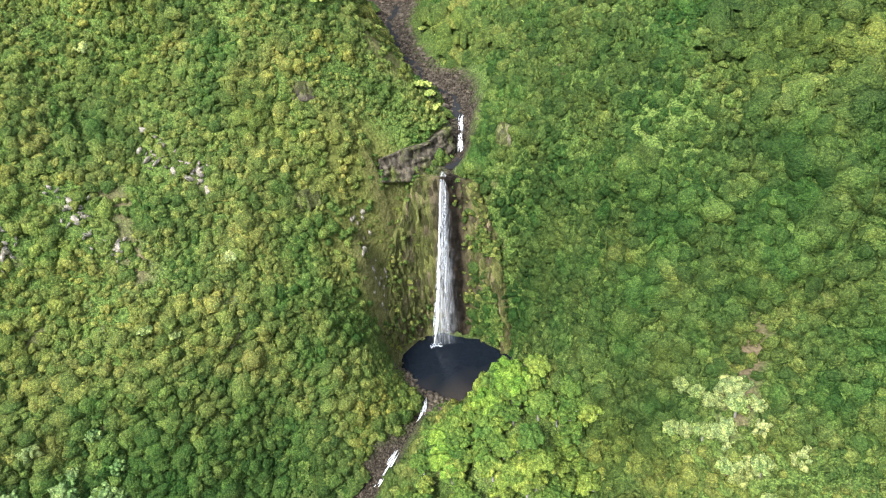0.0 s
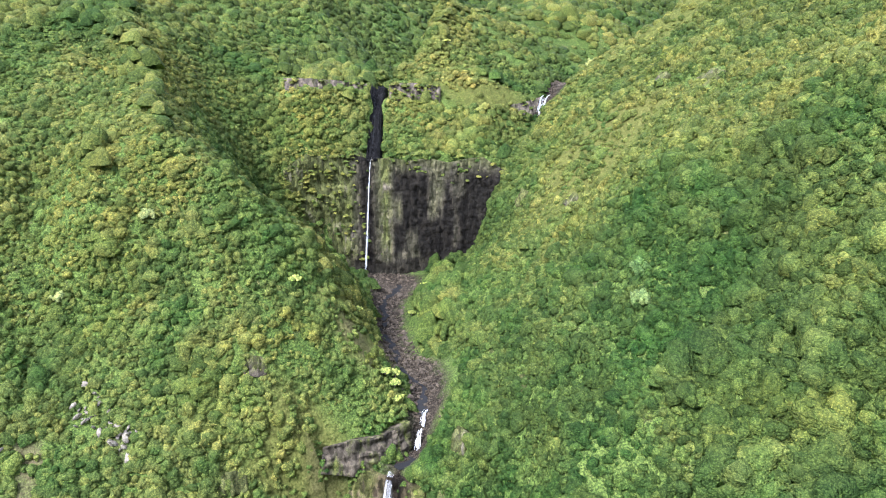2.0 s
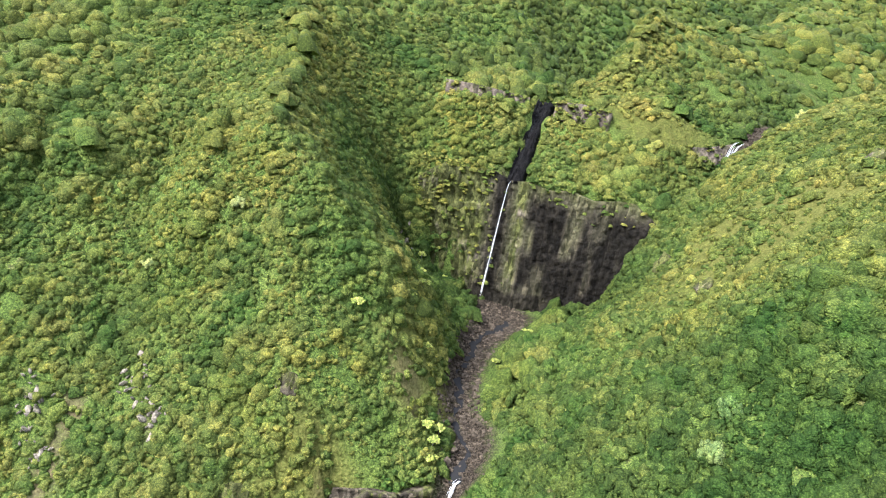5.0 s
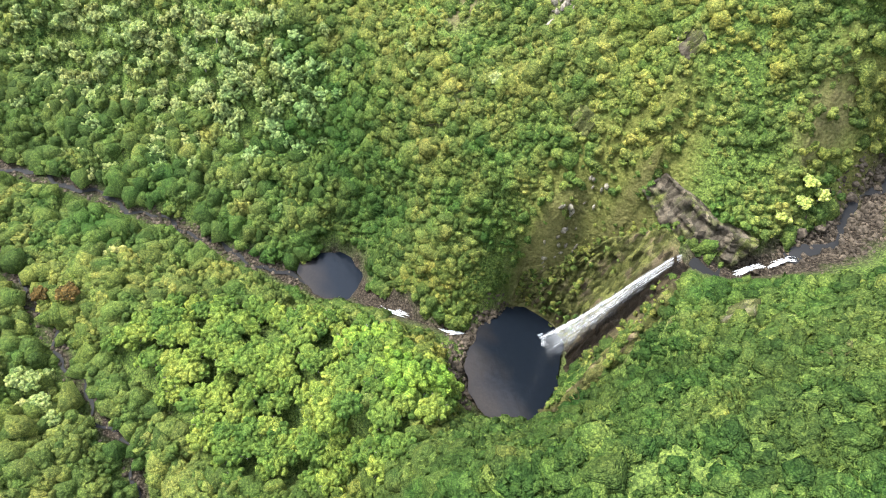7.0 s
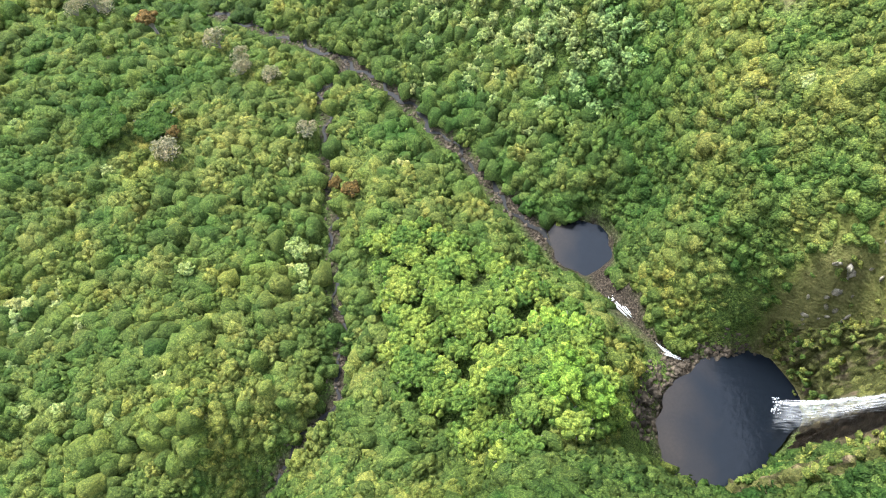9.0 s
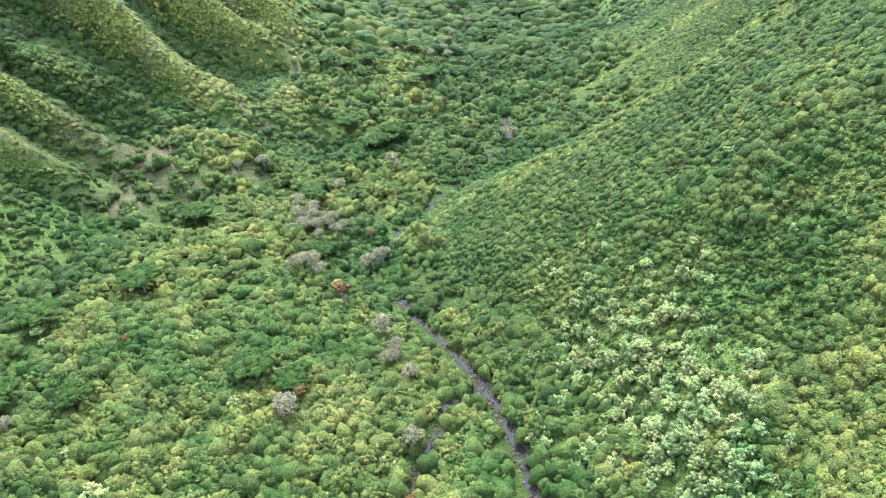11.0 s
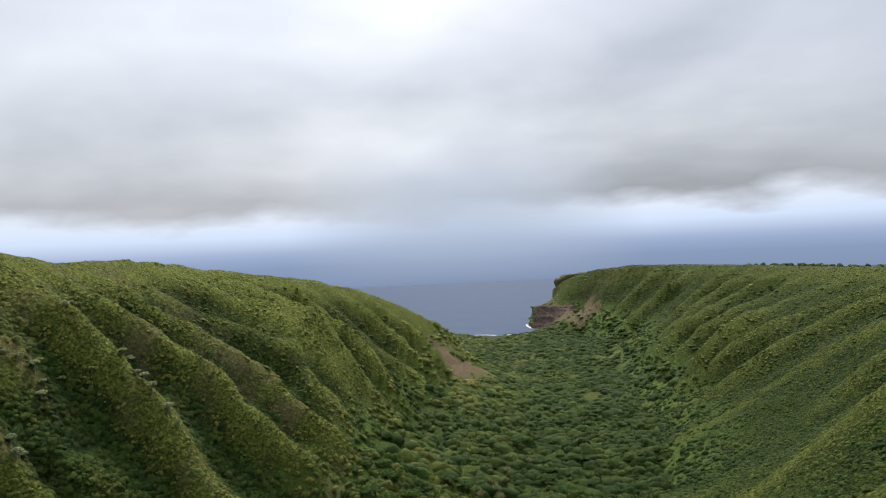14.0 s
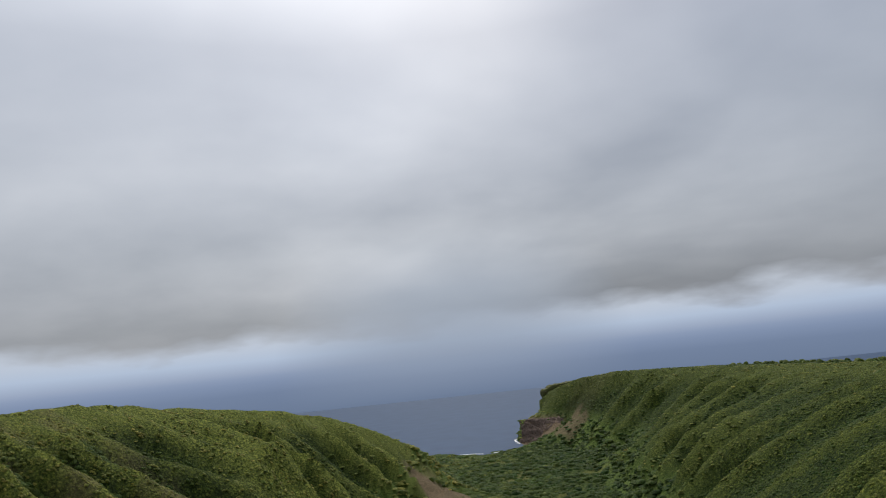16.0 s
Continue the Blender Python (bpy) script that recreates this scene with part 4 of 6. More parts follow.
def grove(name, spots, protos, mat, label, category="trees", lean=0.0):
    """All crowns of one stand in one mesh. spots: x, y, z, radius, height factor, tint."""
    verts, tris, tints, at = [], [], [], 0
    spots = np.asarray(spots)
    pick = RNG.randint(0, len(protos), len(spots))
    for k, (pv, pf) in enumerate(protos):
        s = spots[pick == k]
        if not len(s):
            continue
        a = RNG.rand(len(s)) * 2 * math.pi
        c, sn = np.cos(a), np.sin(a)
        p = pv[None] * s[:, 3][:, None, None] * RNG.uniform(0.72, 1.32, (len(s), 1, 3))
        x = p[:, :, 0] * c[:, None] - p[:, :, 1] * sn[:, None]
        y = p[:, :, 0] * sn[:, None] + p[:, :, 1] * c[:, None]
        z = p[:, :, 2] * s[:, 4][:, None]
        if lean:
            # low growth stands out from a steep slope rather than straight up
            gx, gy = lookup(SLOPE_X, s[:, 0], s[:, 1])[:, None], lookup(SLOPE_Y, s[:, 0], s[:, 1])[:, None]
            g = np.hypot(gx, gy) + 1e-6
            dx, dy, turn = -gx / g, -gy / g, lean * np.arctan(g)
            u = x * dx + y * dy
            out = u * np.cos(turn) + z * np.sin(turn) - u
            z = z * np.cos(turn) - u * np.sin(turn)
            x, y = x + out * dx, y + out * dy
        x, y, z = x + s[:, 0][:, None], y + s[:, 1][:, None], z + s[:, 2][:, None]
        verts.append(np.stack([x, y, z], -1).reshape(-1, 3))
        tris.append((pf[None] + (np.arange(len(s)) * len(pv))[:, None, None]).reshape(-1, 3) + at)
        at += len(s) * len(pv)
        tints.append(np.repeat(s[:, 5], len(pf)))
    ob = mesh_object(name, np.concatenate(verts), np.concatenate(tris), mat, True, attrs=[("tint", "FACE", np.concatenate(tints))])
    return tagged(ob, label, category, kind="stuff")


def scatter(x0, x1, y0, y1, area, keep):
    """Jittered spots, one to each area (square metres of slope); keep(x, y) gives the chance of each."""
    step = math.sqrt(area) * 0.55
    x, y = np.meshgrid(np.arange(x0, x1, step), np.arange(y0, y1, step), indexing="ij")
    x, y = (x + RNG.uniform(-0.5, 0.5, x.shape) * step).ravel(), (y + RNG.uniform(-0.5, 0.5, y.shape) * step).ravel()
    i, j = np.clip(np.searchsorted(GX, x) - 1, 0, NX - 1), np.clip(np.searchsorted(GY, y) - 1, 0, NY - 1)
    chance = np.minimum(1, np.sqrt(1 + np.minimum(STEEP[i, j], 3.2) ** 2) * 0.3025)
    ok = RNG.rand(len(x)) < chance * keep(x, y)
    return x[ok], y[ok]


def lookup(grid, x, y):
    i, j = np.clip(np.searchsorted(GX, x) - 1, 0, NX - 1), np.clip(np.searchsorted(GY, y) - 1, 0, NY - 1)
    return grid[i, j]


def open_ground(x, y):
    """Where nothing tall grows: stream beds, pools, sheer rock, the sea."""
    k = 1 - np.clip(lookup(BED, x, y) * 2.0, 0, 1)
    k *= np.hypot(x - POOL[0], (y - POOL[1]) / POOL_OVAL) > POOL_R + np.where((y < -6) & (x > 12), 12.0, np.where((y < -10) & (x < 30), 6.5, 2.2))
    k *= np.hypot(x - POOL2[0], y - POOL2[1]) > POOL2_R + np.where(x > 9, -1.0, 1.0)
    k *= 1 - 0.6 * np.clip(lookup(STRAW, x, y) * 1.2, 0, 1)
    k *= 1 - np.where(y < -1000, 0.97, 0.75) * np.clip(lookup(BAREGROUND, x, y), 0, 1)
    k *= 1 - np.where(y < -300, 0.35, 0.65) * lookup(GRASSY, x, y)
    k *= 1 - 0.85 * np.clip((9 - lookup(SPINE, x, y)) / 5, 0, 1)
    k *= 1 - 0.72 * lookup(TOP, x, y)
    k *= np.where(nearest(x, y, WALL_BRIM) + nearest(x, y, WALL_FOOT) < 12.5, np.where(x < -99, 0.22, 0.05), 1.0)
    k *= np.where((nearest(x, y, FALL_BRIM) + nearest(x, y, FALL_FOOT) < 9) & (x < 6.5), 0.2, 1.0)
    k *= np.where(inside(x, y, PLUNGE_ROCK), 0.75, 1.0)
    for px, py, wide in ROCKS:
        k *= np.where(np.hypot(x - px, y - py) < wide * 0.46, 0.15, 1.0)
    for ledge in LEDGES:
        k *= np.where(nearest(x + 1.0, y - 1.0, ledge) < 4.2, 0.08, 1.0)
    k *= np.where(nearest(x, y, HEAD_W[3:]) < 3.5, 0.05, 1.0)
    k *= lookup(HEIGHT, x, y) > SEA + 1.0
    return k


def pale_share(x, y):
    """How much of the forest is pale candlenut."""
    f = [zone(x, y, -18, -165, 36, 75, 0.6), zone(x, y, -24, -128, 30, 44, 0.4), zone(x, y, 97, -21, 18, 12, 0.5) * 0.6, zone(x, y, 84, -112, 18, 16, 0.6) * 0.8, zone(x, y, 160, -140, 30, 25, 0.6) * 0.7]
    return np.clip(np.maximum.reduce(f) * 0.9 + np.where(y < -60, 0.012, 0.002), 0, 1)


PLUNGE_ROCK = [(1, -27), (-8, -25), (-13, -14), (-14, 2), (-9, 11), (-4, 10), (-5, 0), (-6, -12), (2, -20)]
LEDGES = [[(-132, 80), (-121, 87), (-112, 95), (-107, 105)], [(-104, 116), (-97, 124), (-87, 131)], [(-82, 131), (-74, 138), (-66, 148), (-61, 159), (-58, 168)], [(-14, 4), (-10, 11), (-6, 18), (-5.5, 27)]]
ROCKS = [(-53, -42, 9), (-44, -38, 6), (-64, -83, 9), (-60, -66, 12), (-13, -9, 5), (-31, -6, 6), (15, 27, 7), (-28, 115, 6), (5, 97, 6), (16, 137, 7), (38, 126, 10), (-82, -72, 8)]
RIDGE_FACE = [(95, -318), (40, -326), (-10, -325), (-84, -304), (-120, -280), (-250, -226), (-250, -180), (-80, -180), (30, -230)]
NEAR_EDGE = [(-170, -30), (-175, 150), (-120, 175), (50, 190), (112, 120), (128, 30), (150, -20), (190, -130), (205, -240), (-80, -240), (-112, -130)]
VIEW_EDGE = [(-300, -20), (-500, 250), (-640, 745), (150, 745), (120, 300), (120, 120), (135, 30), (165, -20), (215, -130), (260, -260), (330, -360), (480, -600), (480, -1000), (-560, -1000), (-330, -420), (-150, -250), (-190, -60)]


def inside(x, y, edge):
    """Whether points of the map lie within a closed outline."""
    hit = np.zeros(np.shape(x), bool)
    p = np.array(edge, float)
    for (ax, ay), (bx, by) in zip(p, np.roll(p, -1, 0)):
        hit ^= ((ay > y) != (by > y)) & (x < (bx - ax) * (y - ay) / (by - ay + 1e-9) + ax)
    return hit


def on_mound(x, y):
    """The knoll between the plunge pool and the side stream, whose trees stand one by one."""
    return inside(x, y, [(33, -14), (27, -36), (28, -56), (44, -96), (66, -106), (72, -76), (78, -52), (66, -22)])


def plant(x, y, radius, tall, spread, sink=0.1, fresh=0.26, vary=0.42):
    n = len(x)
    r = radius * RNG.uniform(1 - spread, 1 + spread, n)
    z = height_at(x, y) - r * sink
    # painted into the tint: east-flank sun, western cloud shade, shade in gullies
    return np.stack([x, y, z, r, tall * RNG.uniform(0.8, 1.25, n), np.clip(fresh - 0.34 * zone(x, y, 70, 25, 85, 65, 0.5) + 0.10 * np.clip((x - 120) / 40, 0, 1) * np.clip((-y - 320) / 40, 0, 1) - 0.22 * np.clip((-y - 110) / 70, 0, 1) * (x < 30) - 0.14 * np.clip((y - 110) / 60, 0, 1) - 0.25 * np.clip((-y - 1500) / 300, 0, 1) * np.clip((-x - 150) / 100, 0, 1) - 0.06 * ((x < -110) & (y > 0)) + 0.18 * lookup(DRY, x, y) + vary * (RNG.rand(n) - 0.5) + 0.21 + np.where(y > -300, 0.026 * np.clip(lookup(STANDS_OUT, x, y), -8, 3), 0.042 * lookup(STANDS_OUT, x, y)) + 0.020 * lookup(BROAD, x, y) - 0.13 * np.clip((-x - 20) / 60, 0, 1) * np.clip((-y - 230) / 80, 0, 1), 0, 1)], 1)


BUSH = prototypes(20, 1, 1, 4, 0.85, 4, 0.92, 0.30)
TREE = prototypes(10, 2, 19, 8, 0.95, 4, 0.265, 0.13)
FARTREE = prototypes(10, 3, 2, 3, 0.8, 5, 0.64, 0.26)
MIDTREE = prototypes(10, 7, 5, 4, 0.9, 4, 0.48, 0.22)
MOUNDTREE = prototypes(6, 4, 1, 0, 0.85, 5, 1.0, 0.4)
# steep slopes carry low bushy growth, the valley floor tall crowns
x, y = scatter(-180, 220, -355, 215, 2.6, lambda a, b: open_ground(a, b) * inside(a, b, NEAR_EDGE) * ~on_mound(a, b))
low = (lookup(STEEP, x, y) >= 0.6) & (RNG.rand(len(x)) > pale_share(x, y) * 0.8)
x, y = x[low], y[low]
size = 1.15 + 0.45 * np.clip(value_noise(x, y, 24, 43) * 3, -0.6, 1) + 0.35 * np.clip(value_noise(x, y, 5, 45) * 4, -0.6, 1.5) - 0.35 * lookup(GRASSY, x, y) - 0.25 * inside(x, y, PLUNGE_ROCK)
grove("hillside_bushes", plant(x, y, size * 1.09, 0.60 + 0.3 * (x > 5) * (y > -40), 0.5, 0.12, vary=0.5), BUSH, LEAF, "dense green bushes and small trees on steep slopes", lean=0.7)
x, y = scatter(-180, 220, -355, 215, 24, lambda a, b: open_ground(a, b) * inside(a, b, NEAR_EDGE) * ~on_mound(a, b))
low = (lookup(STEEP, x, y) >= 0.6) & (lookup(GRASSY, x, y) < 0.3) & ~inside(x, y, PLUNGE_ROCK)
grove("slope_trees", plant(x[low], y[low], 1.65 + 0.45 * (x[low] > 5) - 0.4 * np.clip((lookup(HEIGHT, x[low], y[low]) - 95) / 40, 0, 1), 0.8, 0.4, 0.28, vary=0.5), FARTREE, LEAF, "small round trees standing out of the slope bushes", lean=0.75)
x, y = scatter(-180, 220, -355, 215, 25, lambda a, b: open_ground(a, b) * inside(a, b, NEAR_EDGE) * ~on_mound(a, b))
pale = RNG.rand(len(x)) < pale_share(x, y)
clear = lookup(np.minimum(np.minimum(BED_UP, BED_LOW) - creek_width(YY), BED_SIDE - 1.2), x, y) > 3.5
x, y, pale = x[clear], y[clear], pale[clear]
tall = (lookup(STEEP, x, y) < 0.68) & ~pale
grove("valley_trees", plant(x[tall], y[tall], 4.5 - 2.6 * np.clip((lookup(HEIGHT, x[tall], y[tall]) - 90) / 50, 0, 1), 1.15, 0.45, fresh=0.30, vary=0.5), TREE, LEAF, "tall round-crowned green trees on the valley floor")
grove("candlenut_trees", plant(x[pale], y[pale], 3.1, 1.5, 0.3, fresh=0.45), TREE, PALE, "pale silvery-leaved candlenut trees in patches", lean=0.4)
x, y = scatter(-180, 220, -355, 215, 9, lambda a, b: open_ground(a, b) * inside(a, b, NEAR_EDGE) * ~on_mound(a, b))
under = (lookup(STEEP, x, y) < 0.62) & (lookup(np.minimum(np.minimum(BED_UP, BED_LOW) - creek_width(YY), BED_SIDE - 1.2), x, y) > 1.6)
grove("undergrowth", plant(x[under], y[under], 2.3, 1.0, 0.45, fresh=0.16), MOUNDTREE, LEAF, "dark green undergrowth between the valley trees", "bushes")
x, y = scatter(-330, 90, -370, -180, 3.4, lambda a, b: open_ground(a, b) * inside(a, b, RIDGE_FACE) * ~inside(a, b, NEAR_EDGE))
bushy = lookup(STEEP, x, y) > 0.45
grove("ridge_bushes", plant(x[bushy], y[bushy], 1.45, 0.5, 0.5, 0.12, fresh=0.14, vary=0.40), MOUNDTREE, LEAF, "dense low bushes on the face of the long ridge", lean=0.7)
# the farther flanks: tall on the floor, low and close on the slopes
x, y = scatter(-660, 480, -1000, 745, 8, lambda a, b: open_ground(a, b) * inside(a, b, VIEW_EDGE) * ~inside(a, b, NEAR_EDGE))
steep = (lookup(blurred(STEEP, 1), x, y) > 0.5) | (lookup(TURF, x, y) > 0.3)
near = (y > -640) & (y < 235)
high = np.clip((lookup(HEIGHT, x, y) - 110) / 60, 0, 1)
floor_tree = ~steep & (RNG.rand(len(x)) < 0.26 + 0.3 * high)
turf = lookup(TURF, x, y)
low = steep & near
low &= (RNG.rand(len(x)) < np.where(inside(x, y, RIDGE_FACE), 0.15, np.where((x > 100) & (y < -300), 1.0, 0.6)) * (1 - 0.15 * turf))
wide = np.where((y < -190) & (y > -360), 1.5, np.where(y > 60, 1.7, 2.1))
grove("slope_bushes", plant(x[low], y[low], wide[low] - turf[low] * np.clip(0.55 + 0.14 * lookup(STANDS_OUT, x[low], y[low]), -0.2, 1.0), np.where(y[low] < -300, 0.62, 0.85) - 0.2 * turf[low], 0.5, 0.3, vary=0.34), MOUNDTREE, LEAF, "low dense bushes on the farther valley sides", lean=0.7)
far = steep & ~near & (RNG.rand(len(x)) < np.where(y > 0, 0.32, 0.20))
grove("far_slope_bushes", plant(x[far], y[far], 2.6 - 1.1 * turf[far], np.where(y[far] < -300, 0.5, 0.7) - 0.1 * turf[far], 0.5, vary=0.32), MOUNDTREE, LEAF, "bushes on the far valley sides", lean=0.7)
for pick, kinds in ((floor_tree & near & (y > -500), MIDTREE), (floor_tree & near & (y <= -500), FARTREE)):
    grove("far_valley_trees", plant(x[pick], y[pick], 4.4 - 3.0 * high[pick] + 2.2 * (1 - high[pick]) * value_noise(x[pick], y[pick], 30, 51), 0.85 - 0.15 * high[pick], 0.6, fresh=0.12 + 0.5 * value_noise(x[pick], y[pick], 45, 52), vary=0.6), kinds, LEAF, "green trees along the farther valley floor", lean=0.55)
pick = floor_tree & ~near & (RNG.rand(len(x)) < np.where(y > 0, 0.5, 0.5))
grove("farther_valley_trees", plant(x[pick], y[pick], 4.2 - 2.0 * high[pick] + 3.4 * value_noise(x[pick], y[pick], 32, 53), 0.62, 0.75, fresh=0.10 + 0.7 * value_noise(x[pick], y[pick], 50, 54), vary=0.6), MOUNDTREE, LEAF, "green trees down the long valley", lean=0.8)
x, y = scatter(-700, 420, -2480, -1000, 135, open_ground)
turf = lookup(TURF, x, y)
grove("distant_forest", plant(x, y, 5.0 - 2.6 * turf, 0.46 - 0.14 * turf, 0.6, fresh=0.20 + 0.7 * value_noise(x, y, 60, 55), vary=0.5), MOUNDTREE, LEAF, "distant forest towards the sea")
x, y = scatter(-1050, 850, -2480, 740, 1000, lambda a, b: open_ground(a, b) * ~inside(a, b, VIEW_EDGE) * ((b > -1000) | (a < -700) | (a > 420)) * (nearest(a, b, CREST_E) > 90))
grove("outer_forest", plant(x, y, 5.5, 0.6, 0.5), MOUNDTREE, LEAF, "forest over the outer ridges")

# ---------------------------------------------------------------- rock walls


def even(line, n):
    """n points spaced evenly along a polyline."""
    p = np.array(line, float)
    d = np.concatenate([[0], np.cumsum(np.linalg.norm(np.diff(p, axis=0), axis=1))])
    k = np.linspace(0, d[-1], n)
    return np.stack([np.interp(k, d, p[:, c]) for c in range(3)], 1)


def hashed(a, b, seed):
    return np.modf(np.abs(np.sin(a * 127.1 + b * 311.7 + seed * 74.7) * 43758.5453))[0]


def rock_wall(name, foot, brim, mat, label, cols, rows, rough, damp_at=None, depth=5.0, category="cliff", seed=0, kind="", layered=False):
    """A cliff as a solid slab of jointed rock between the line of its foot and the line of its brim."""
    f, b = even(foot, cols), even(brim, cols)
    k = np.linspace(0, 1, rows)[None, :, None]
    p = f[:, None, :] * (1 - k) + b[:, None, :] * k
    along = np.gradient(p, axis=0)
    up = np.gradient(p, axis=1)
    n = np.cross(along, up)
    n /= np.linalg.norm(n, axis=2)[:, :, None] + 1e-9
    if n[:, :, 2].mean() < 0 and abs(n[:, :, 2].mean()) > 0.3:
        n = -n
    i, j = np.meshgrid(np.arange(cols), np.arange(rows), indexing="ij")
    column = hashed(i // 2, 0 * j, seed) - 0.5
    block = hashed(i // 2, (j + (hashed(i // 2, 0 * j, seed + 3) * 5).astype(int)) // 3, seed + 1) - 0.5
    ledge = hashed(0 * i, j // 4, seed + 2) - 0.5
    broad = value_noise(p[:, :, 0] + p[:, :, 1] * 0.7, p[:, :, 2], 9, seed + 4)
    out = rough * (1.1 * column + 0.8 * block + 0.15 * ledge + 1.8 * broad + 0.5 * (hashed(i, j, seed + 5) - 0.5))
    if layered:
        fine = value_noise(p[:, :, 0] + p[:, :, 1] * 0.7, p[:, :, 2] * 2.0, 2.6, seed + 6)
        out = rough * (0.4 * (hashed(0 * i, j // 3, seed + 2) - 0.5) + 2.2 * broad + 1.6 * fine + 0.4 * (hashed(i, j, seed + 5) - 0.5))
    front = p + n * out[:, :, None]
    back = p - n * depth
    v = np.concatenate([front.reshape(-1, 3), back.reshape(-1, 3)])
    g = grid_faces(cols, rows)
    m = cols * rows
    faces = [g, g[:, ::-1] + m]
    edge = [(a * rows + 0, (a + 1) * rows + 0) for a in range(cols - 1)] + [((a + 1) * rows + rows - 1, a * rows + rows - 1) for a in range(cols - 1)]
    edge += [(a + 1, a) for a in range(rows - 1)] + [((cols - 1) * rows + a, (cols - 1) * rows + a + 1) for a in range(rows - 1)]
    faces.append(np.array([(q, q + m, w + m, w) for q, w in edge]))
    attrs = []
    if damp_at is not None:
        attrs = [("damp", "POINT", np.clip(damp_at(v[:, 0], v[:, 1], v[:, 2]), 0, 1))]
    ob = mesh_object(name, v, np.concatenate(faces), mat, attrs=attrs)
    return tagged(ob, label, category, kind=kind)


def damp_upper(x, y, z):
    """Wet streaks of the great wall: by the fall, and on the dark seeping part."""
    s = (x + 93) * 0.74 + (y - 87) * 0.67
    near_fall = np.clip(1.3 - np.abs(s - 3 + (z - 110) * 0.03) / 5.5, 0, 1)
    seep = np.clip((s - 12) / 3, 0, 1) * np.clip(1.05 + 1.5 * value_noise(s, z * 0.30, 3.4, 21), 0, 1) * np.clip((138 - z) / 10, 0, 1)
    base = np.clip((97 + 5 * value_noise(s, z, 4.0, 22) - z) / 5, 0, 1) * np.clip((s + 6) / 4, 0, 1) * 0.9
    return np.maximum.reduce([near_fall, seep, base])


def damp_lower(x, y, z):
    return np.clip(1.5 - np.abs(x - 2.5 - 0.02 * (58 - z)) / 4.5, 0, 1) * (y > 2)


def sunk(line):
    """A foot line let into the ground below it."""
    return [(x, y, max(z - 2.2, min(z, float(height_at(np.array(x), np.array(y))) - 1.0))) for x, y, z in line]


rock_wall("great_cliff", [(-109, 66, 86), (-102, 77, 84), (-92.5, 86, 83), (-78.7, 96, 83), (-64.7, 108, 84), (-50.7, 115.5, 88), (-43, 121, 96)],
          [(-112, 62, 131), (-107, 70, 137.5), (-102, 79, 137), (-97, 86.5, 137.5), (-92, 92, 135), (-84.5, 96.3, 136), (-78, 101.6, 134.5), (-72, 106.6, 136), (-65, 112.1, 134), (-58, 117.6, 136), (-53, 120.6, 136.5), (-48.5, 124, 133), (-42, 127, 129)], BASALT,
          "tall dark mossy basalt cliff with wet black streaks", 110, 70, 1.0, damp_upper, seed=1)
rock_wall("plunge_cliff", [(-5, -18, -3), (-7.4, -9, -3), (-6.6, 0, -3), (-2.8, 6.2, -3), (3, 9.2, -3), (10, 10.2, -3), (18, 9.2, -3), (23.5, 7, -2)],
          [(-7, -18, 8), (-9.6, -9, 18), (-10.0, 1, 42), (-6.5, 9.2, 58), (-1, 13.6, 57.4), (4, 14.6, 57.6), (11, 14.6, 57), (19, 13.4, 38)], MOSSWALL,
          "mossy rock wall of the waterfall above its pool", 90, 60, 0.9, damp_lower, seed=2)
rock_wall("ledge_cliff", sunk([(-129, 77, 160), (-118, 84.5, 160), (-108.5, 93, 159), (-104, 103, 160)]), [(-131, 78, 169), (-120, 85, 169), (-110.5, 93.5, 168), (-106, 104, 167)], LEDGEROCK, "grey columnar rock ledge above the great cliff", 44, 14, 0.8, None, seed=3)
rock_wall("ledge_cliff", sunk([(-101, 113, 162), (-94, 121, 162), (-84, 128, 161)]), [(-102.5, 114.5, 167), (-95.5, 122.5, 167.5), (-85.5, 130, 166)], LEDGEROCK, "broken grey rock ledge in the grass", 34, 9, 0.8, None, seed=4)
rock_wall("ledge_cliff", sunk([(-79, 128, 151.5), (-71, 135.5, 152), (-63.5, 146, 152), (-58.5, 157, 153), (-55, 166, 155)]), [(-80.5, 130, 156.5), (-72.5, 137.5, 157), (-65, 147.5, 157.5), (-60.5, 158.5, 159), (-57, 168, 161.5)], LEDGEROCK,
          "low grey columnar rock band by the small fall", 54, 11, 0.7, None, seed=5)
rock_wall("creek_ledge", [(-13, 0.5, 59), (-7.6, 7.8, 57), (-3.2, 15.6, 57.5), (-2.6, 25, 59.5)], [(-14.2, 2.6, 65.5), (-9.4, 10.0, 66.5), (-5.2, 17.2, 66.5), (-4.6, 26.4, 68)], BROWNROCK,
          "brown overhanging rock ledge beside the stream", 72, 24, 1.05, None, seed=6, layered=True)
rock_wall("creek_ledge", [(8, 19, 57), (5, 25, 58.5), (1.5, 31, 63), (0, 38, 67)], [(11, 20, 63), (8.5, 26, 66), (5, 33, 70), (3, 40, 72)], BLACKROCK, "dark wet rock bank beside the small cascade", 36, 12, 0.8, lambda x, y, z: 0 * x + 0.8, seed=7)
rock_wall("wet_chute", [(-91.8, 90.2, 135.3), (-90, 91.5, 134.4), (-88.3, 92.9, 135.3)], [(-110.8, 111.6, 167), (-109, 113, 165.3), (-107.3, 114.2, 167)], BLACKROCK, "dark wet rock chute of the upper cascade", 16, 44, 0.8, lambda x, y, z: 0 * x + 1.0, seed=8)
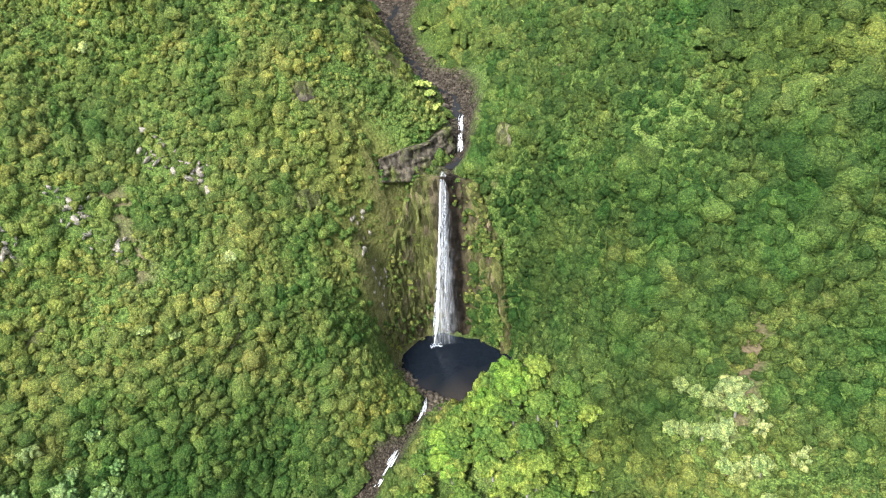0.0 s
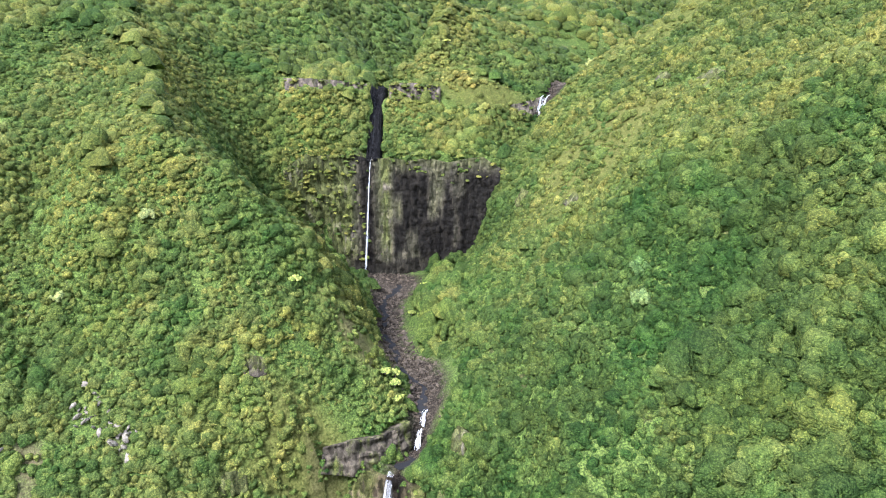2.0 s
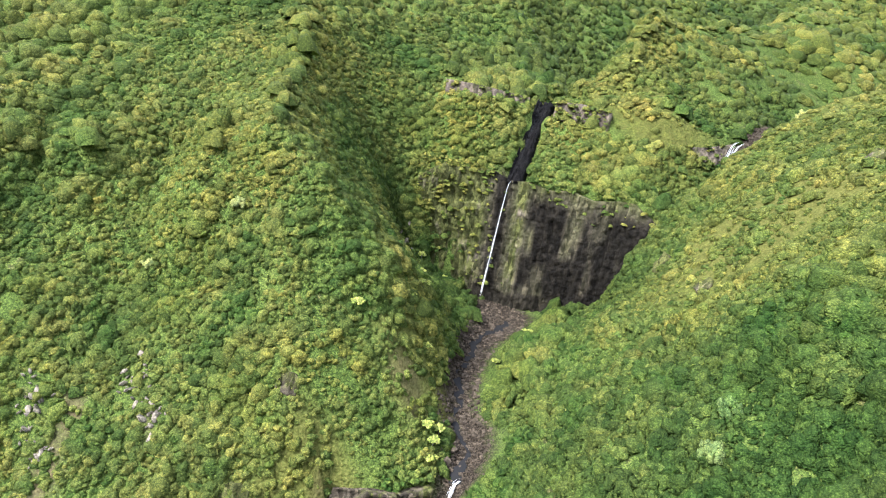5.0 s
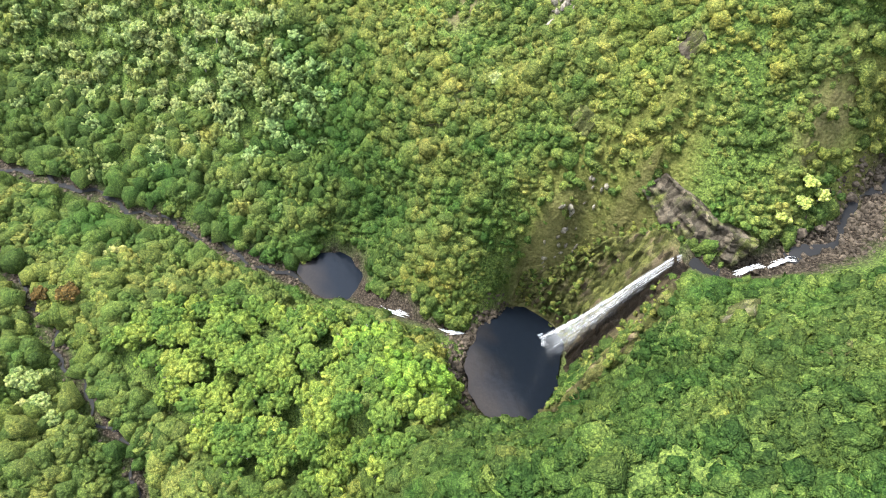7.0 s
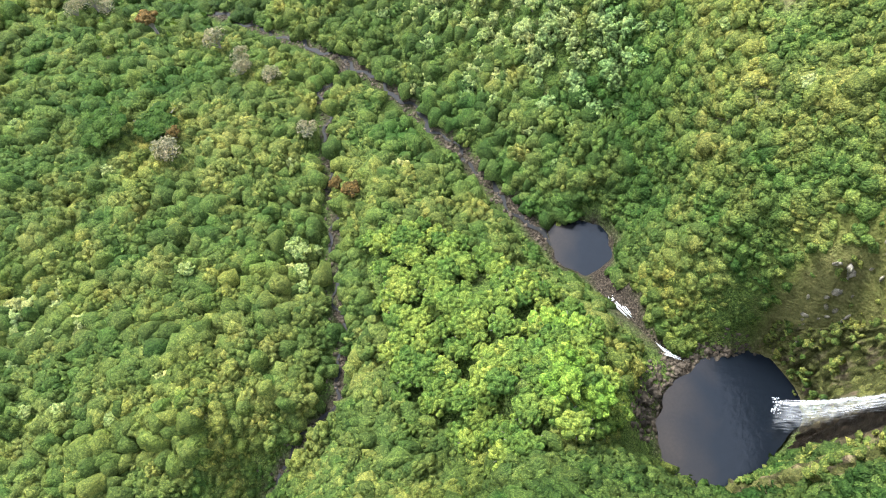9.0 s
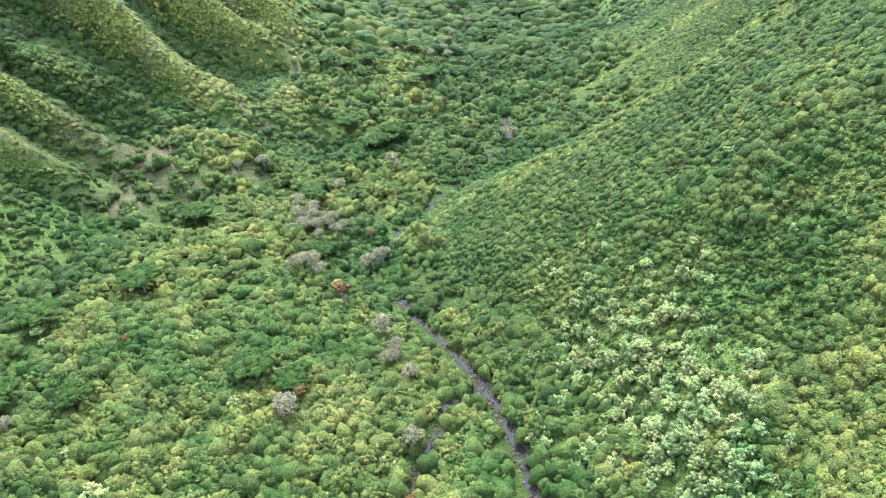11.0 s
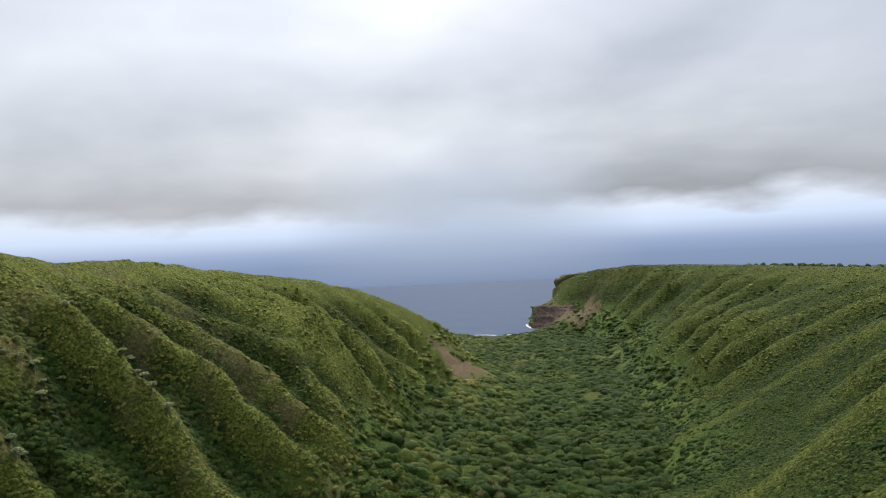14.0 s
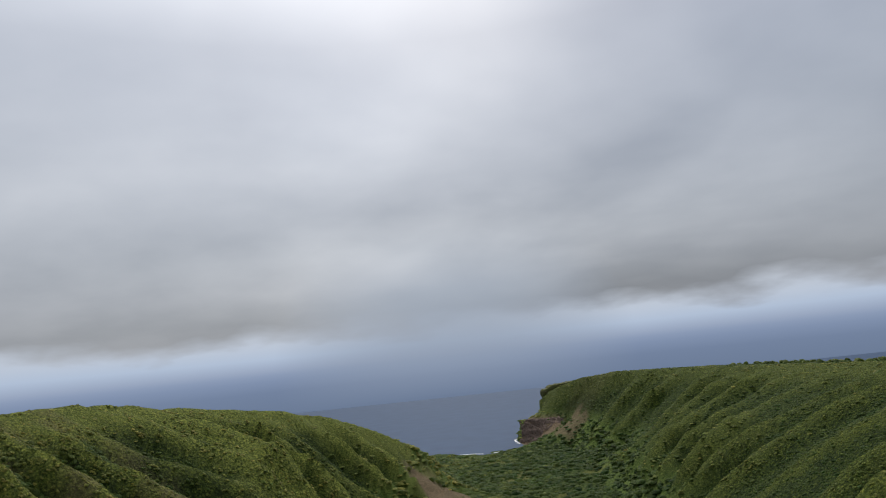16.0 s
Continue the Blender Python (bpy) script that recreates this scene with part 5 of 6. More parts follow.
rock_wall("sea_cliff", [(-215, -2470, -97), (-160, -2405, -97), (-116, -2345, -97), (-122, -2255, -97), (-165, -2172, -97)], [(-225, -2455, -30), (-172, -2392, -38), (-134, -2345, -36), (-146, -2262, -32), (-185, -2190, -50)],
          RED_ROCK, "bare reddish cliff at the mouth of the bay", 60, 16, 6.0, None, 20.0, seed=9)
rock_wall("sea_cliff", [(-126, -2240, -95), (-168, -2166, -88), (-232, -2128, -72), (-284, -2098, -58)], [(-146, -2276, -28), (-186, -2236, -23), (-246, -2212, -22), (-296, -2176, -30)],
          RED_ROCK, "bare reddish slope below the dark headland", 60, 16, 5.0, None, 20.0, seed=11, layered=True)
rock_wall("sea_cliff", [(-330, -2560, -97), (-250, -2500, -97), (-212, -2468, -97)], [(-340, -2530, 70), (-258, -2478, 66), (-222, -2452, 52)], BASALT, "dark headland cliff over the sea", 40, 22, 7.0, None, 20.0, seed=10)


def rock_plants(foot, brim, count, size, keep, seed, label):
    """Tufts and bushes that cling to a rock wall, thickest along its edges."""
    rng = np.random.RandomState(seed)
    f, b = even(foot, 400), even(brim, 400)
    i, k = rng.randint(0, 400, count), rng.rand(count)
    p = f[i] * (1 - k[:, None]) + b[i] * k[:, None]
    side = (b[i] - f[i])[:, :2]
    ok = rng.rand(count) < keep(i / 400, k) * np.clip(0.65 + 2.2 * value_noise(p[:, 0] + p[:, 1], p[:, 2] * 0.6, 4.5, seed), 0, 1)
    p = p[ok]
    spots = np.column_stack([p, size * rng.uniform(0.5, 1.5, len(p)), rng.uniform(0.6, 1.0, len(p)), rng.uniform(0.2, 0.9, len(p))])
    grove("cliff_plants", spots, BUSH, LEAF, label, "plants")


rock_plants([(-109, 66, 86), (-92.5, 86, 83), (-66, 109.5, 84), (-44, 122, 96)], [(-112, 62, 132), (-92, 92, 135), (-65, 112.3, 134), (-42, 127, 129)], 2600, 0.8,
            lambda s, k: np.clip((k - 0.86) * 7, 0, 1) * np.where(np.abs(s - 0.40) < 0.03, 0, 1) + np.clip(1 - s * 6, 0, 1) * 0.8 + np.clip((s - 0.9) * 10, 0, 1) + np.where(s < 0.36, 0.22, 0.006), 71, "green plants clinging to the great cliff")
rock_plants([(-84, 95.2, 125), (-71, 105.2, 126), (-58, 115.5, 128), (-48, 122, 128)], [(-85, 97.2, 138), (-72.5, 107.5, 138), (-58.5, 118.5, 138.5), (-48, 125, 135)], 900, 1.0,
            lambda s, k: np.clip((k - 0.62) * 3.2, 0, 1), 74, "fresh green bushes hanging over the brim of the great cliff")
rock_plants([(-111, 64, 126), (-101, 77.5, 128), (-95, 86, 130)], [(-113, 62, 139), (-103, 79, 140), (-96.5, 87.5, 139)], 420, 0.9,
            lambda s, k: np.clip((k - 0.5) * 2.4, 0, 1), 75, "yellow-green bushes along the brim of the great cliff")
rock_plants([(-77, 125.5, 148), (-61, 144, 148), (-55.5, 158, 148)], [(-78.5, 127.5, 153), (-62.5, 145.5, 153.5), (-57, 158, 154)], 420, 1.3, lambda s, k: 1.0 + 0 * s, 76, "dark green bushes below the rock band")
rock_plants([(-5, -18, -3), (-7.4, -9, -3), (-2.8, 6.2, -3), (10, 10.2, -3), (18, 9.2, -3), (23.5, 7, -2)], [(-7, -18, 8), (-9.6, -9, 18), (-6.5, 9.2, 58), (4, 14.4, 57.8), (11, 14.6, 57), (19, 13.4, 38)], 6500, 0.62,
            lambda s, k: 0.07 * np.clip((0.52 - s) * 8, 0, 1) + np.clip((s - 0.78) * 6, 0, 1) + 0.2 * (s > 0.70), 72, "green plants on the wall beside the waterfall")


rock_plants([(-7, -18, 8), (-9.6, -9, 18), (-10, 1, 42), (-6.5, 9.2, 58), (-3, 12.6, 58)], [(-10, -17, 11), (-12.6, -8, 23), (-13, 3, 48), (-9, 12, 63), (-4, 15.5, 59.5)], 260, 0.6, lambda s, k: 1.0 + 0 * s, 73, "bushes along the top of the waterfall wall")
for k, (lower, upper) in enumerate((([(-129, 77, 160), (-108.5, 93, 159), (-104, 103, 160)], [(-131, 78, 169), (-110.5, 93.5, 168), (-106, 104, 167)]), ([(-101, 113, 162), (-84, 128, 161)], [(-102.5, 114.5, 167), (-85.5, 130, 166)]),
                                    ([(-79, 128, 151.5), (-63.5, 146, 152), (-55, 166, 155)], [(-80.5, 130, 156.5), (-65, 147.5, 157.5), (-57, 168, 161.5)]), ([(-15.5, 5, 66), (-7.5, 19, 67), (-7, 28, 69)], [(-17.5, 7, 68), (-9.5, 21, 69.5), (-9, 29, 71)]))):
    rock_plants(lower, upper, 260, 0.8, lambda s, k: np.clip((k - 0.7) * 4, 0, 1) + np.clip((0.2 - k) * 4, 0, 1) + 0.12, 80 + k, "green plants along the edges of a rock ledge")


rock_plants([(-15.5, -0.5, 56), (-12.4, 0.6, 57), (-11, 3, 57)], [(-17, 1.5, 67), (-13.6, 2.4, 66.5), (-12.2, 4.6, 66.5)], 110, 0.75, lambda s, k: 1.0 - 0.7 * s, 77, "bushes growing over the end of the stream ledge")


def boulder_mesh(seed, mat):
    bm = bmesh.new()
    bmesh.ops.create_icosphere(bm, subdivisions=1, radius=1.0)
    rng = random.Random(seed)
    sx, sy, sz = rng.uniform(0.8, 1.3), rng.uniform(0.7, 1.1), rng.uniform(0.5, 0.8)
    for v in bm.verts:
        k = rng.uniform(0.78, 1.15)
        v.co = Vector((v.co.x * sx * k, v.co.y * sy * k, v.co.z * sz * k))
    me = bpy.data.meshes.new("boulder")
    bm.to_mesh(me)
    bm.free()
    me.materials.append(mat)
    return me


STONES = [boulder_mesh(k, BOULDER) for k in range(6)]
PALE_STONES = [boulder_mesh(k + 20, PALEROCK) for k in range(6)]


def outcrop(x, y, z, w, h, mat, label, seed):
    """A small face of bare rock on the slope, built on the lie of the ground."""
    e = 2.0
    gx = (height_at(np.array(x + e), np.array(y)) - height_at(np.array(x - e), np.array(y))) / (2 * e)
    gy = (height_at(np.array(x), np.array(y + e)) - height_at(np.array(x), np.array(y - e))) / (2 * e)
    g = math.hypot(gx, gy) + 1e-6
    dx, dy = -gx / g, -gy / g
    sx, sy = -dy, dx
    z0 = float(height_at(np.array(x), np.array(y)))
    run = h / max(g, 0.8)
    foot = [(x + sx * s * w / 2 + dx * (run * 0.4 + 1.2), y + sy * s * w / 2 + dy * (run * 0.4 + 1.2), z0 - h * 0.55 + hh) for s, hh in ((-1, 0.8), (-0.3, 0), (0.4, -0.4), (1, 0.5))]
    brim = [(x + sx * s * w / 2 - dx * (run * 0.4 - 1.4), y + sy * s * w / 2 - dy * (run * 0.4 - 1.4), z0 + h * 0.5 + hh) for s, hh in ((-1, -1.2), (-0.3, 0.4), (0.4, 0.2), (1, -1.0))]
    return rock_wall("rock_outcrop", foot, brim, mat, label, 18, 10, 0.75, None, 2.0, "rock", seed)


def pale_stones(x, y, w, label, seed):
    """A streak of broken pale rock lying on the slope."""
    rng = random.Random(seed)
    for _ in range(int(12 + w * 1.6)):
        a, b = x + rng.gauss(0, 0.24) * w, y + rng.gauss(0, 0.24) * w
        s = 0.4 + 0.75 * rng.random() ** 2
        ob = new("rock", PALE_STONES[rng.randrange(6)])
        tip = math.degrees(math.atan(float(lookup(SLOPE_Y, np.array(a), np.array(b))))), -math.degrees(math.atan(float(lookup(SLOPE_X, np.array(a), np.array(b)))))
        ob.matrix_world = pose(a, b, float(height_at(np.array(a), np.array(b))) + 0.55, tip[0], tip[1], rng.uniform(0, 360)) @ Matrix.Diagonal((s * 1.5, s, s * 0.8, 1))
        tagged(ob, label, "rock", "pale rocks on the slope")


for k, (x, y, w, h, mat, label) in enumerate([
        (-53, -42, 9, 4, PALEROCK, "pale lichen-covered rock outcrop on the slope"), (-44, -38, 6, 5, PALEROCK, "small pale rock outcrop in the bushes"), (-60, -66, 12, 4.5, PALEROCK, "long pale rock outcrop among bushes"),
        (-13, -9, 10, 6, PALEROCK, "grey weathered rock patch above the pool"), (-31, -6, 6, 4.5, BROWNROCK, "square dark rock outcrop in the green slope"), (15, 27, 8, 5, BASALT, "grey rock face beside the small cascade"),
        (29, 36, 4, 4, BASALT, "small grey rock face in the trees"), (-28, 115, 7, 6, BASALT, "brown broken rock on the grassy spur"), (5, 97, 6, 4, BASALT, "brown rock step on the spur"), (16, 137, 8, 4, BASALT, "brown rock step under the ridge"),
        (38, 126, 12, 5, BASALT, "long brown rock step under the ridge"), (-64, -83, 9, 5, PALEROCK, "pale rock face on the upper slope"), (-48, -64, 5, 3, PALEROCK, "bleached rock patch in the bushes"),
        (-110, 60, 6, 9, PALEROCK, "pale vertical rock streak at the cliff's edge"), (-24, -20, 8, 5, BASALT, "brown earthy rock above the pool")]):
    if mat is PALEROCK:
        pale_stones(x, y, w, label, 30 + k)
    else:
        outcrop(x, y, 0, w, h, mat, label, 30 + k)

# ---------------------------------------------------------------- falling water


def strand(path, width, rng, n=26, wander=0.25):
    """One rope of falling water: a four-sided tapering tube along a path."""
    p = even(path, n)
    ph = rng.rand(4) * 6.28
    k = np.linspace(0, 1, n)
    p[:, 0] += wander * (np.sin(k * 5 + ph[0]) + 0.5 * np.sin(k * 13 + ph[1])) * k
    p[:, 1] += wander * 0.5 * (np.sin(k * 6 + ph[2])) * k
    w = width * (0.5 + 0.7 * k) * (1 + 0.2 * np.sin(k * 17 + ph[3])) * np.minimum(1, k * 5 + 0.15) * np.minimum(1, (1 - k) * 5 + 0.1)
    t = np.gradient(p, axis=0)
    t /= np.linalg.norm(t, axis=1)[:, None]
    s = np.cross(t, np.array([0.6, -0.8, 0.0]))
    s /= np.linalg.norm(s, axis=1)[:, None] + 1e-9
    o = np.cross(t, s)
    ring = np.stack([p + s * w[:, None], p + o * w[:, None] * 0.4, p - s * w[:, None], p - o * w[:, None] * 0.4], 1)
    v = ring.reshape(-1, 3)
    f = []
    for a in range(n - 1):
        for c in range(4):
            d = (c + 1) % 4
            f.append((a * 4 + c, a * 4 + d, a * 4 + 4 + d, a * 4 + 4 + c))
    f.append((0, 1, 2, 3))
    f.append((n * 4 - 1, n * 4 - 2, n * 4 - 3, n * 4 - 4))
    return v, np.array(f)


def join(pieces):
    v, f, at = [], [], 0
    for a, b in pieces:
        v.append(a)
        f.append(b + at)
        at += len(a)
    return np.concatenate(v), np.concatenate(f)


def empty(name, at):
    ob = new(name)
    ob.location = at
    return ob


def part(name, pieces, mat, parent, label="", smooth=True):
    """One mesh under a thing, given in world places."""
    v, f = pieces
    ob = mesh_object(name, np.asarray(v) - np.array(parent.location), f, mat, smooth, parent)
    return tagged(ob, label)


def water_fall(name, label, jets, seed):
    """jets: (path, width of a strand, number, spread at top, spread at foot, shortest share of the drop, material); each is one part of the fall."""
    rng = np.random.RandomState(seed)
    thing = tagged(empty(name, jets[0][0][-1]), label, "waterfall")
    for path, width, count, s0, s1, share, mat in jets:
        got = []
        for _ in range(count):
            q = even(path, 40)
            k = np.linspace(0, 1, 40)[:, None]
            q = q + rng.normal(size=(1, 3)) * np.array([[1, 0.5, 0]]) * (s0 * (1 - k) + s1 * k)
            length = share + (1 - share) * rng.rand() ** 2.5
            start = rng.uniform(0, 1 - length)
            cut = even(q[int(start * 39): max(int(start * 39) + 4, int((start + length) * 39) + 1)], 18)
            got.append(strand(cut, width * rng.uniform(0.5, 1.5), rng, 18, 0.12))
        part("thin_veil" if mat is VEILWATER else "white_stream" if share > 0.5 else "spray", join(got), mat, thing)["kind"] = "stuff"
    return thing


MAIN = [(-0.3, 14.2, 58.8), (-0.3, 12.9, 55), (-0.2, 9.0, 36), (-0.1, 4.5, 16), (0.0, -0.3, 0.1), (0.0, -0.5, -0.8)]
BLEND = [(0.5, 14.4, 58.4), (0.9, 12.6, 53), (1.5, 9.2, 35), (2.1, 5.8, 15), (2.4, 2.6, 0.1), (2.4, 2.4, -0.8)]


def fall_sheet(name, left, right, core, thing, offset, seed, rows=70, cols=36):
    """A rippled sheet of falling water between two edges, with its density across the fall."""
    a, b = even(left, rows), even(right, rows)
    u = np.linspace(0, 1, cols)[None, :, None]
    p = a[:, None, :] * (1 - u) + b[:, None, :] * u
    down = np.linspace(0, 1, rows)[:, None] * np.ones((1, cols))
    across = np.linspace(0, 1, cols)[None, :] * np.ones((rows, 1))
    wide = np.linalg.norm(b - a, axis=1)[:, None] * across
    out = offset * np.minimum(1, down * 6) + 0.35 * value_noise(wide + 9 * seed, down * 12, 0.7, seed) + 0.25 * value_noise(wide, down * 30, 0.5, seed + 1)
    p = p + out[:, :, None] * np.array([0.62, -0.78, 0.1])
    ragged = 0.10 * value_noise(wide * 0 + 3 * seed, down * 14, 1.0, seed + 2) + 0.06 * value_noise(wide * 0 + seed, down * 40, 1.0, seed + 3)
    dense = np.clip(1.25 - np.abs(across - core - ragged) / 0.065, 0, 1) + 0.60 * np.clip((across - core) / 0.1, 0, 1) * np.clip((1.0 - across + ragged) / 0.45, 0, 1)
    dense = np.clip(dense, 0, 1) * np.clip((across + ragged) / 0.08, 0, 1) * np.clip(1.25 - 0.6 * np.clip((down - 0.8) / 0.2, 0, 1), 0, 1)
    attrs = [("across", "POINT", (wide + 7 * seed).ravel()), ("down", "POINT", (down * 60 + 11 * seed).ravel()), ("dense", "POINT", dense.ravel())]
    ob = mesh_object(name, p.reshape(-1, 3) - np.array(thing.location), grid_faces(rows, cols), SHEETWATER, True, thing, attrs)
    return ob


main_fall = water_fall("waterfall", "tall white waterfall dropping into the black pool", [(MAIN, 0.05, 60, 0.10, 0.30, 0.05, JETWATER), (BLEND, 0.025, 24, 0.3, 0.8, 0.05, JETWATER)], 3)
EDGE_L = [(-0.7, 14.2, 58.9), (-0.9, 12.7, 55), (-0.9, 8.6, 36), (-0.9, 3.9, 16), (-0.9, -1.0, 0.1)]
EDGE_R = [(0.9, 14.7, 58.7), (3.0, 12.8, 52), (5.2, 10.1, 34), (6.8, 7.7, 14), (7.7, 5.9, 0.1)]
for layer in range(4):
    fall_sheet("water_sheet", EDGE_L, EDGE_R, 0.12, main_fall, 0.25 * layer - 0.2, 3 + layer)


def splash(cx, cy, z, radius, count, seed):
    """Low heaps of churned white water where a fall meets its pool."""
    rng = np.random.RandomState(seed)
    got = []
    for _ in range(count):
        v, f = puff(rng, 6, 0.22)
        a, q = rng.rand() * 6.28, radius * math.sqrt(rng.rand())
        got.append((v * rng.uniform(0.08, 0.26) + np.array([cx + q * math.cos(a), cy + q * math.sin(a), z]), f))
    v, f = join(got)
    return tagged(mesh_object("splash", v, f, FOAM), "churned white water at the foot of the fall", "water", kind="stuff")


splash(0.0, -0.4, -0.02, 1.2, 30, 1)
splash(1.5, 1.2, -0.02, 1.2, 25, 2)
water_fall("waterfall", "thin white ribbon fall on the great cliff", [([(-90.2, 91.8, 136), (-88.6, 89.2, 134), (-88.4, 88.0, 124), (-87.8, 86.0, 104), (-87.4, 84.2, 86)], 0.085, 16, 0.12, 0.40, 0.12, JETWATER), ([(-90.2, 91.8, 136), (-88.6, 89.2, 134), (-88.4, 88.0, 124), (-87.8, 86.0, 104), (-87.4, 84.2, 86)], 0.3, 6, 0.15, 0.6, 0.6, VEILWATER)], 4)
water_fall("small_cascade", "two-step white cascade above the waterfall", [([(-5.4, 35, 68.4), (-5.0, 33.2, 67.8), (-3.9, 31.4, 65.2), (-3.3, 30.6, 64.6)], 0.11, 14, 0.25, 0.4, 0.5, JETWATER), ([(-3.2, 30.4, 64.6), (-2.4, 28.6, 63.8), (-1.2, 26.8, 61.0), (-0.7, 26.0, 59.7)], 0.11, 18, 0.25, 0.45, 0.5, JETWATER)], 5)
water_fall("small_cascade", "short white double fall below the upper stream", [([(-54.5, 169, 163), (-55.2, 166.6, 161.5), (-55.8, 164.0, 152.5)], 0.11, 6, 0.35, 0.5, 0.6, FOAM), ([(-51.8, 168, 163), (-52.6, 165.8, 161), (-53.6, 163.2, 152.5)], 0.1, 5, 0.3, 0.4, 0.6, FOAM)], 6)
water_fall("rapid", "white rapid spilling from the plunge pool", [([(11, -21, 0.1), (12.4, -23.5, -0.2), (13, -26, -1.8), (12.6, -29, -2.6)], 0.13, 12, 0.5, 0.8, 0.4, FOAM)], 7)
water_fall("rapid", "fan of white water above the stream pool", [([(13.4, -38, -4.8), (12.8, -42, -7.0), (11.4, -47, -11.0), (10.0, -52, -15.0)], 0.2, 26, 0.7, 1.5, 0.3, FOAM)], 8)
water_fall("rapid", "thin wet streak down the dark chute", [([(-109.2, 112.6, 166.6), (-104, 106.5, 158), (-97, 99.2, 147), (-90.3, 91.6, 135.8)], 0.04, 6, 0.3, 0.4, 0.4, VEILWATER)], 9)
tagged(mesh_object("rock_pool", *(lambda c: (c[0], c[1]))((np.array([(-3.5, 28.5, 59.3), (-3.8, 22, 59.2), (-2.5, 16.5, 59.1), (1.6, 16.2, 59.1), (4.0, 20, 59.2), (4.4, 26, 59.3), (1.5, 30, 59.4)]) + np.array([0, 0, 0.0]), np.array([(0, 1, 2, 3), (0, 3, 4, 5), (0, 5, 6, 6)])[:2])), STREAMWATER), "small dark rock pool above the waterfall", "pool", kind="structure")


def stream_water(line, half, lift, name, label):
    """The strip of dark water along a stream bed, following the ground."""
    p = even(line, max(12, int(sum(math.dist(a[:2], b[:2]) for a, b in zip(line[:-1], line[1:])) / 2.0)))
    t = np.gradient(p[:, :2], axis=0)
    t /= np.linalg.norm(t, axis=1)[:, None] + 1e-9
    n = np.stack([-t[:, 1], t[:, 0]], 1)
    k = np.arange(len(p))
    shift = 1.6 * np.sin(k * 0.55) + 0.9 * np.sin(k * 1.37 + 1)
    c = p[:, :2] + n * shift[:, None]
    w = half * (0.7 + 0.5 * np.sin(k * 0.83 + 2) ** 2)
    z = np.minimum.reduce([height_at(*(c + n * (w * s)[:, None]).T) for s in (-1, 0, 1)]) + lift
    v = np.concatenate([np.column_stack([c + n * (w * s)[:, None], z]) for s in (-1, -0.3, 0.3, 1)]).reshape(4, -1, 3).transpose(1, 0, 2).reshape(-1, 3)
    return tagged(mesh_object(name, v, grid_faces(len(p), 4), STREAMWATER, True), label, "stream", kind="structure")


stream_water(CREEK_LOW[4:], 0.9, 0.35, "stream", "shallow dark water among the stones of the lower stream")
stream_water(CREEK_SIDE[2:], 0.5, 0.25, "stream", "shallow dark water of the side stream")
stream_water(CREEK_UP[1:7], 1.8, 0.5, "stream", "trickle between boulders in the upper stream")

# ---------------------------------------------------------------- boulders


def bed_spots(line, count, half, rng):
    p = samples(line, 0.5)
    k = rng.randint(0, len(p), count)
    w = creek_width(p[k, 1]) * half
    a = rng.rand(count) * 6.28
    r = w * np.sqrt(rng.rand(count))
    return p[k, 0] + r * np.cos(a), p[k, 1] + r * np.sin(a)


def stones_along():
    rng = np.random.RandomState(5)
    # the larger blocks, one by one
    for line, count, label in ((CREEK_UP[1:7], 170, "brown-grey boulder in the dry upper stream bed"), (HEAD_E[3:7], 26, "dark grey boulder in the stream above the small fall"), (CREEK_LOW[5:11], 55, "grey boulder in the lower stream bed"), ([(-2, -15, 0), (6, -18.5, 0), (14, -20, 0), (24, -18.5, 0), (31, -12, 0)], 85, "brown stone on the shore of the plunge pool")):
        x, y = bed_spots(line, count, 0.42 if line[0][1] > 120 else 0.85, rng)
        z = height_at(x, y)
        for a, b, c in zip(x, y, z):
            if math.hypot(a - POOL[0], (b - POOL[1]) / POOL_OVAL) < POOL_R - 1 or math.hypot(a - POOL2[0], b - POOL2[1]) < POOL2_R:
                continue
            ob = new("boulder", STONES[rng.randint(6)])
            s = 0.4 + 1.3 * rng.rand() ** 3
            ob.matrix_world = pose(a, b, c + 0.1 * s, rng.uniform(-15, 15), rng.uniform(-15, 15), rng.uniform(0, 360)) @ Matrix.Diagonal((s, s, s, 1))
            tagged(ob, label, "boulder", "boulders in the stream")
    # the small stones
    base = np.array([v.co for v in STONES[0].vertices])
    tri = np.array([tuple(p.vertices) for p in STONES[0].polygons])
    got = []
    for line, count in ((CREEK_UP[:7], 2300), (HEAD_E[3:7], 420), (CREEK_LOW[4:14], 1200), (CREEK_SIDE[2:], 600), ([(0, -17, 0), (14, -22, 0), (24, -20, 0), (32, -12, 0)], 500)):
        x, y = bed_spots(line, count, 0.5 if line[0][1] > 120 else 1.0, rng)
        z = height_at(x, y)
        for a, b, c in zip(x, y, z):
            if math.hypot(a - POOL[0], (b - POOL[1]) / POOL_OVAL) < POOL_R or math.hypot(a - POOL2[0], b - POOL2[1]) < POOL2_R + 0.5:
                continue
            s = 0.2 + 0.6 * rng.rand() ** 2
            t = rng.rand() * 6.28
            q = base * s
            got.append((np.column_stack([a + q[:, 0] * math.cos(t) - q[:, 1] * math.sin(t), b + q[:, 0] * math.sin(t) + q[:, 1] * math.cos(t), c + q[:, 2]]), tri))
    v, f = join(got)
    tagged(mesh_object("stream_stones", v, f, BOULDER), "grey-brown stones strewn in the stream beds", "stones", kind="stuff")


stones_along()

# ---------------------------------------------------------------- trees that stand out one by one


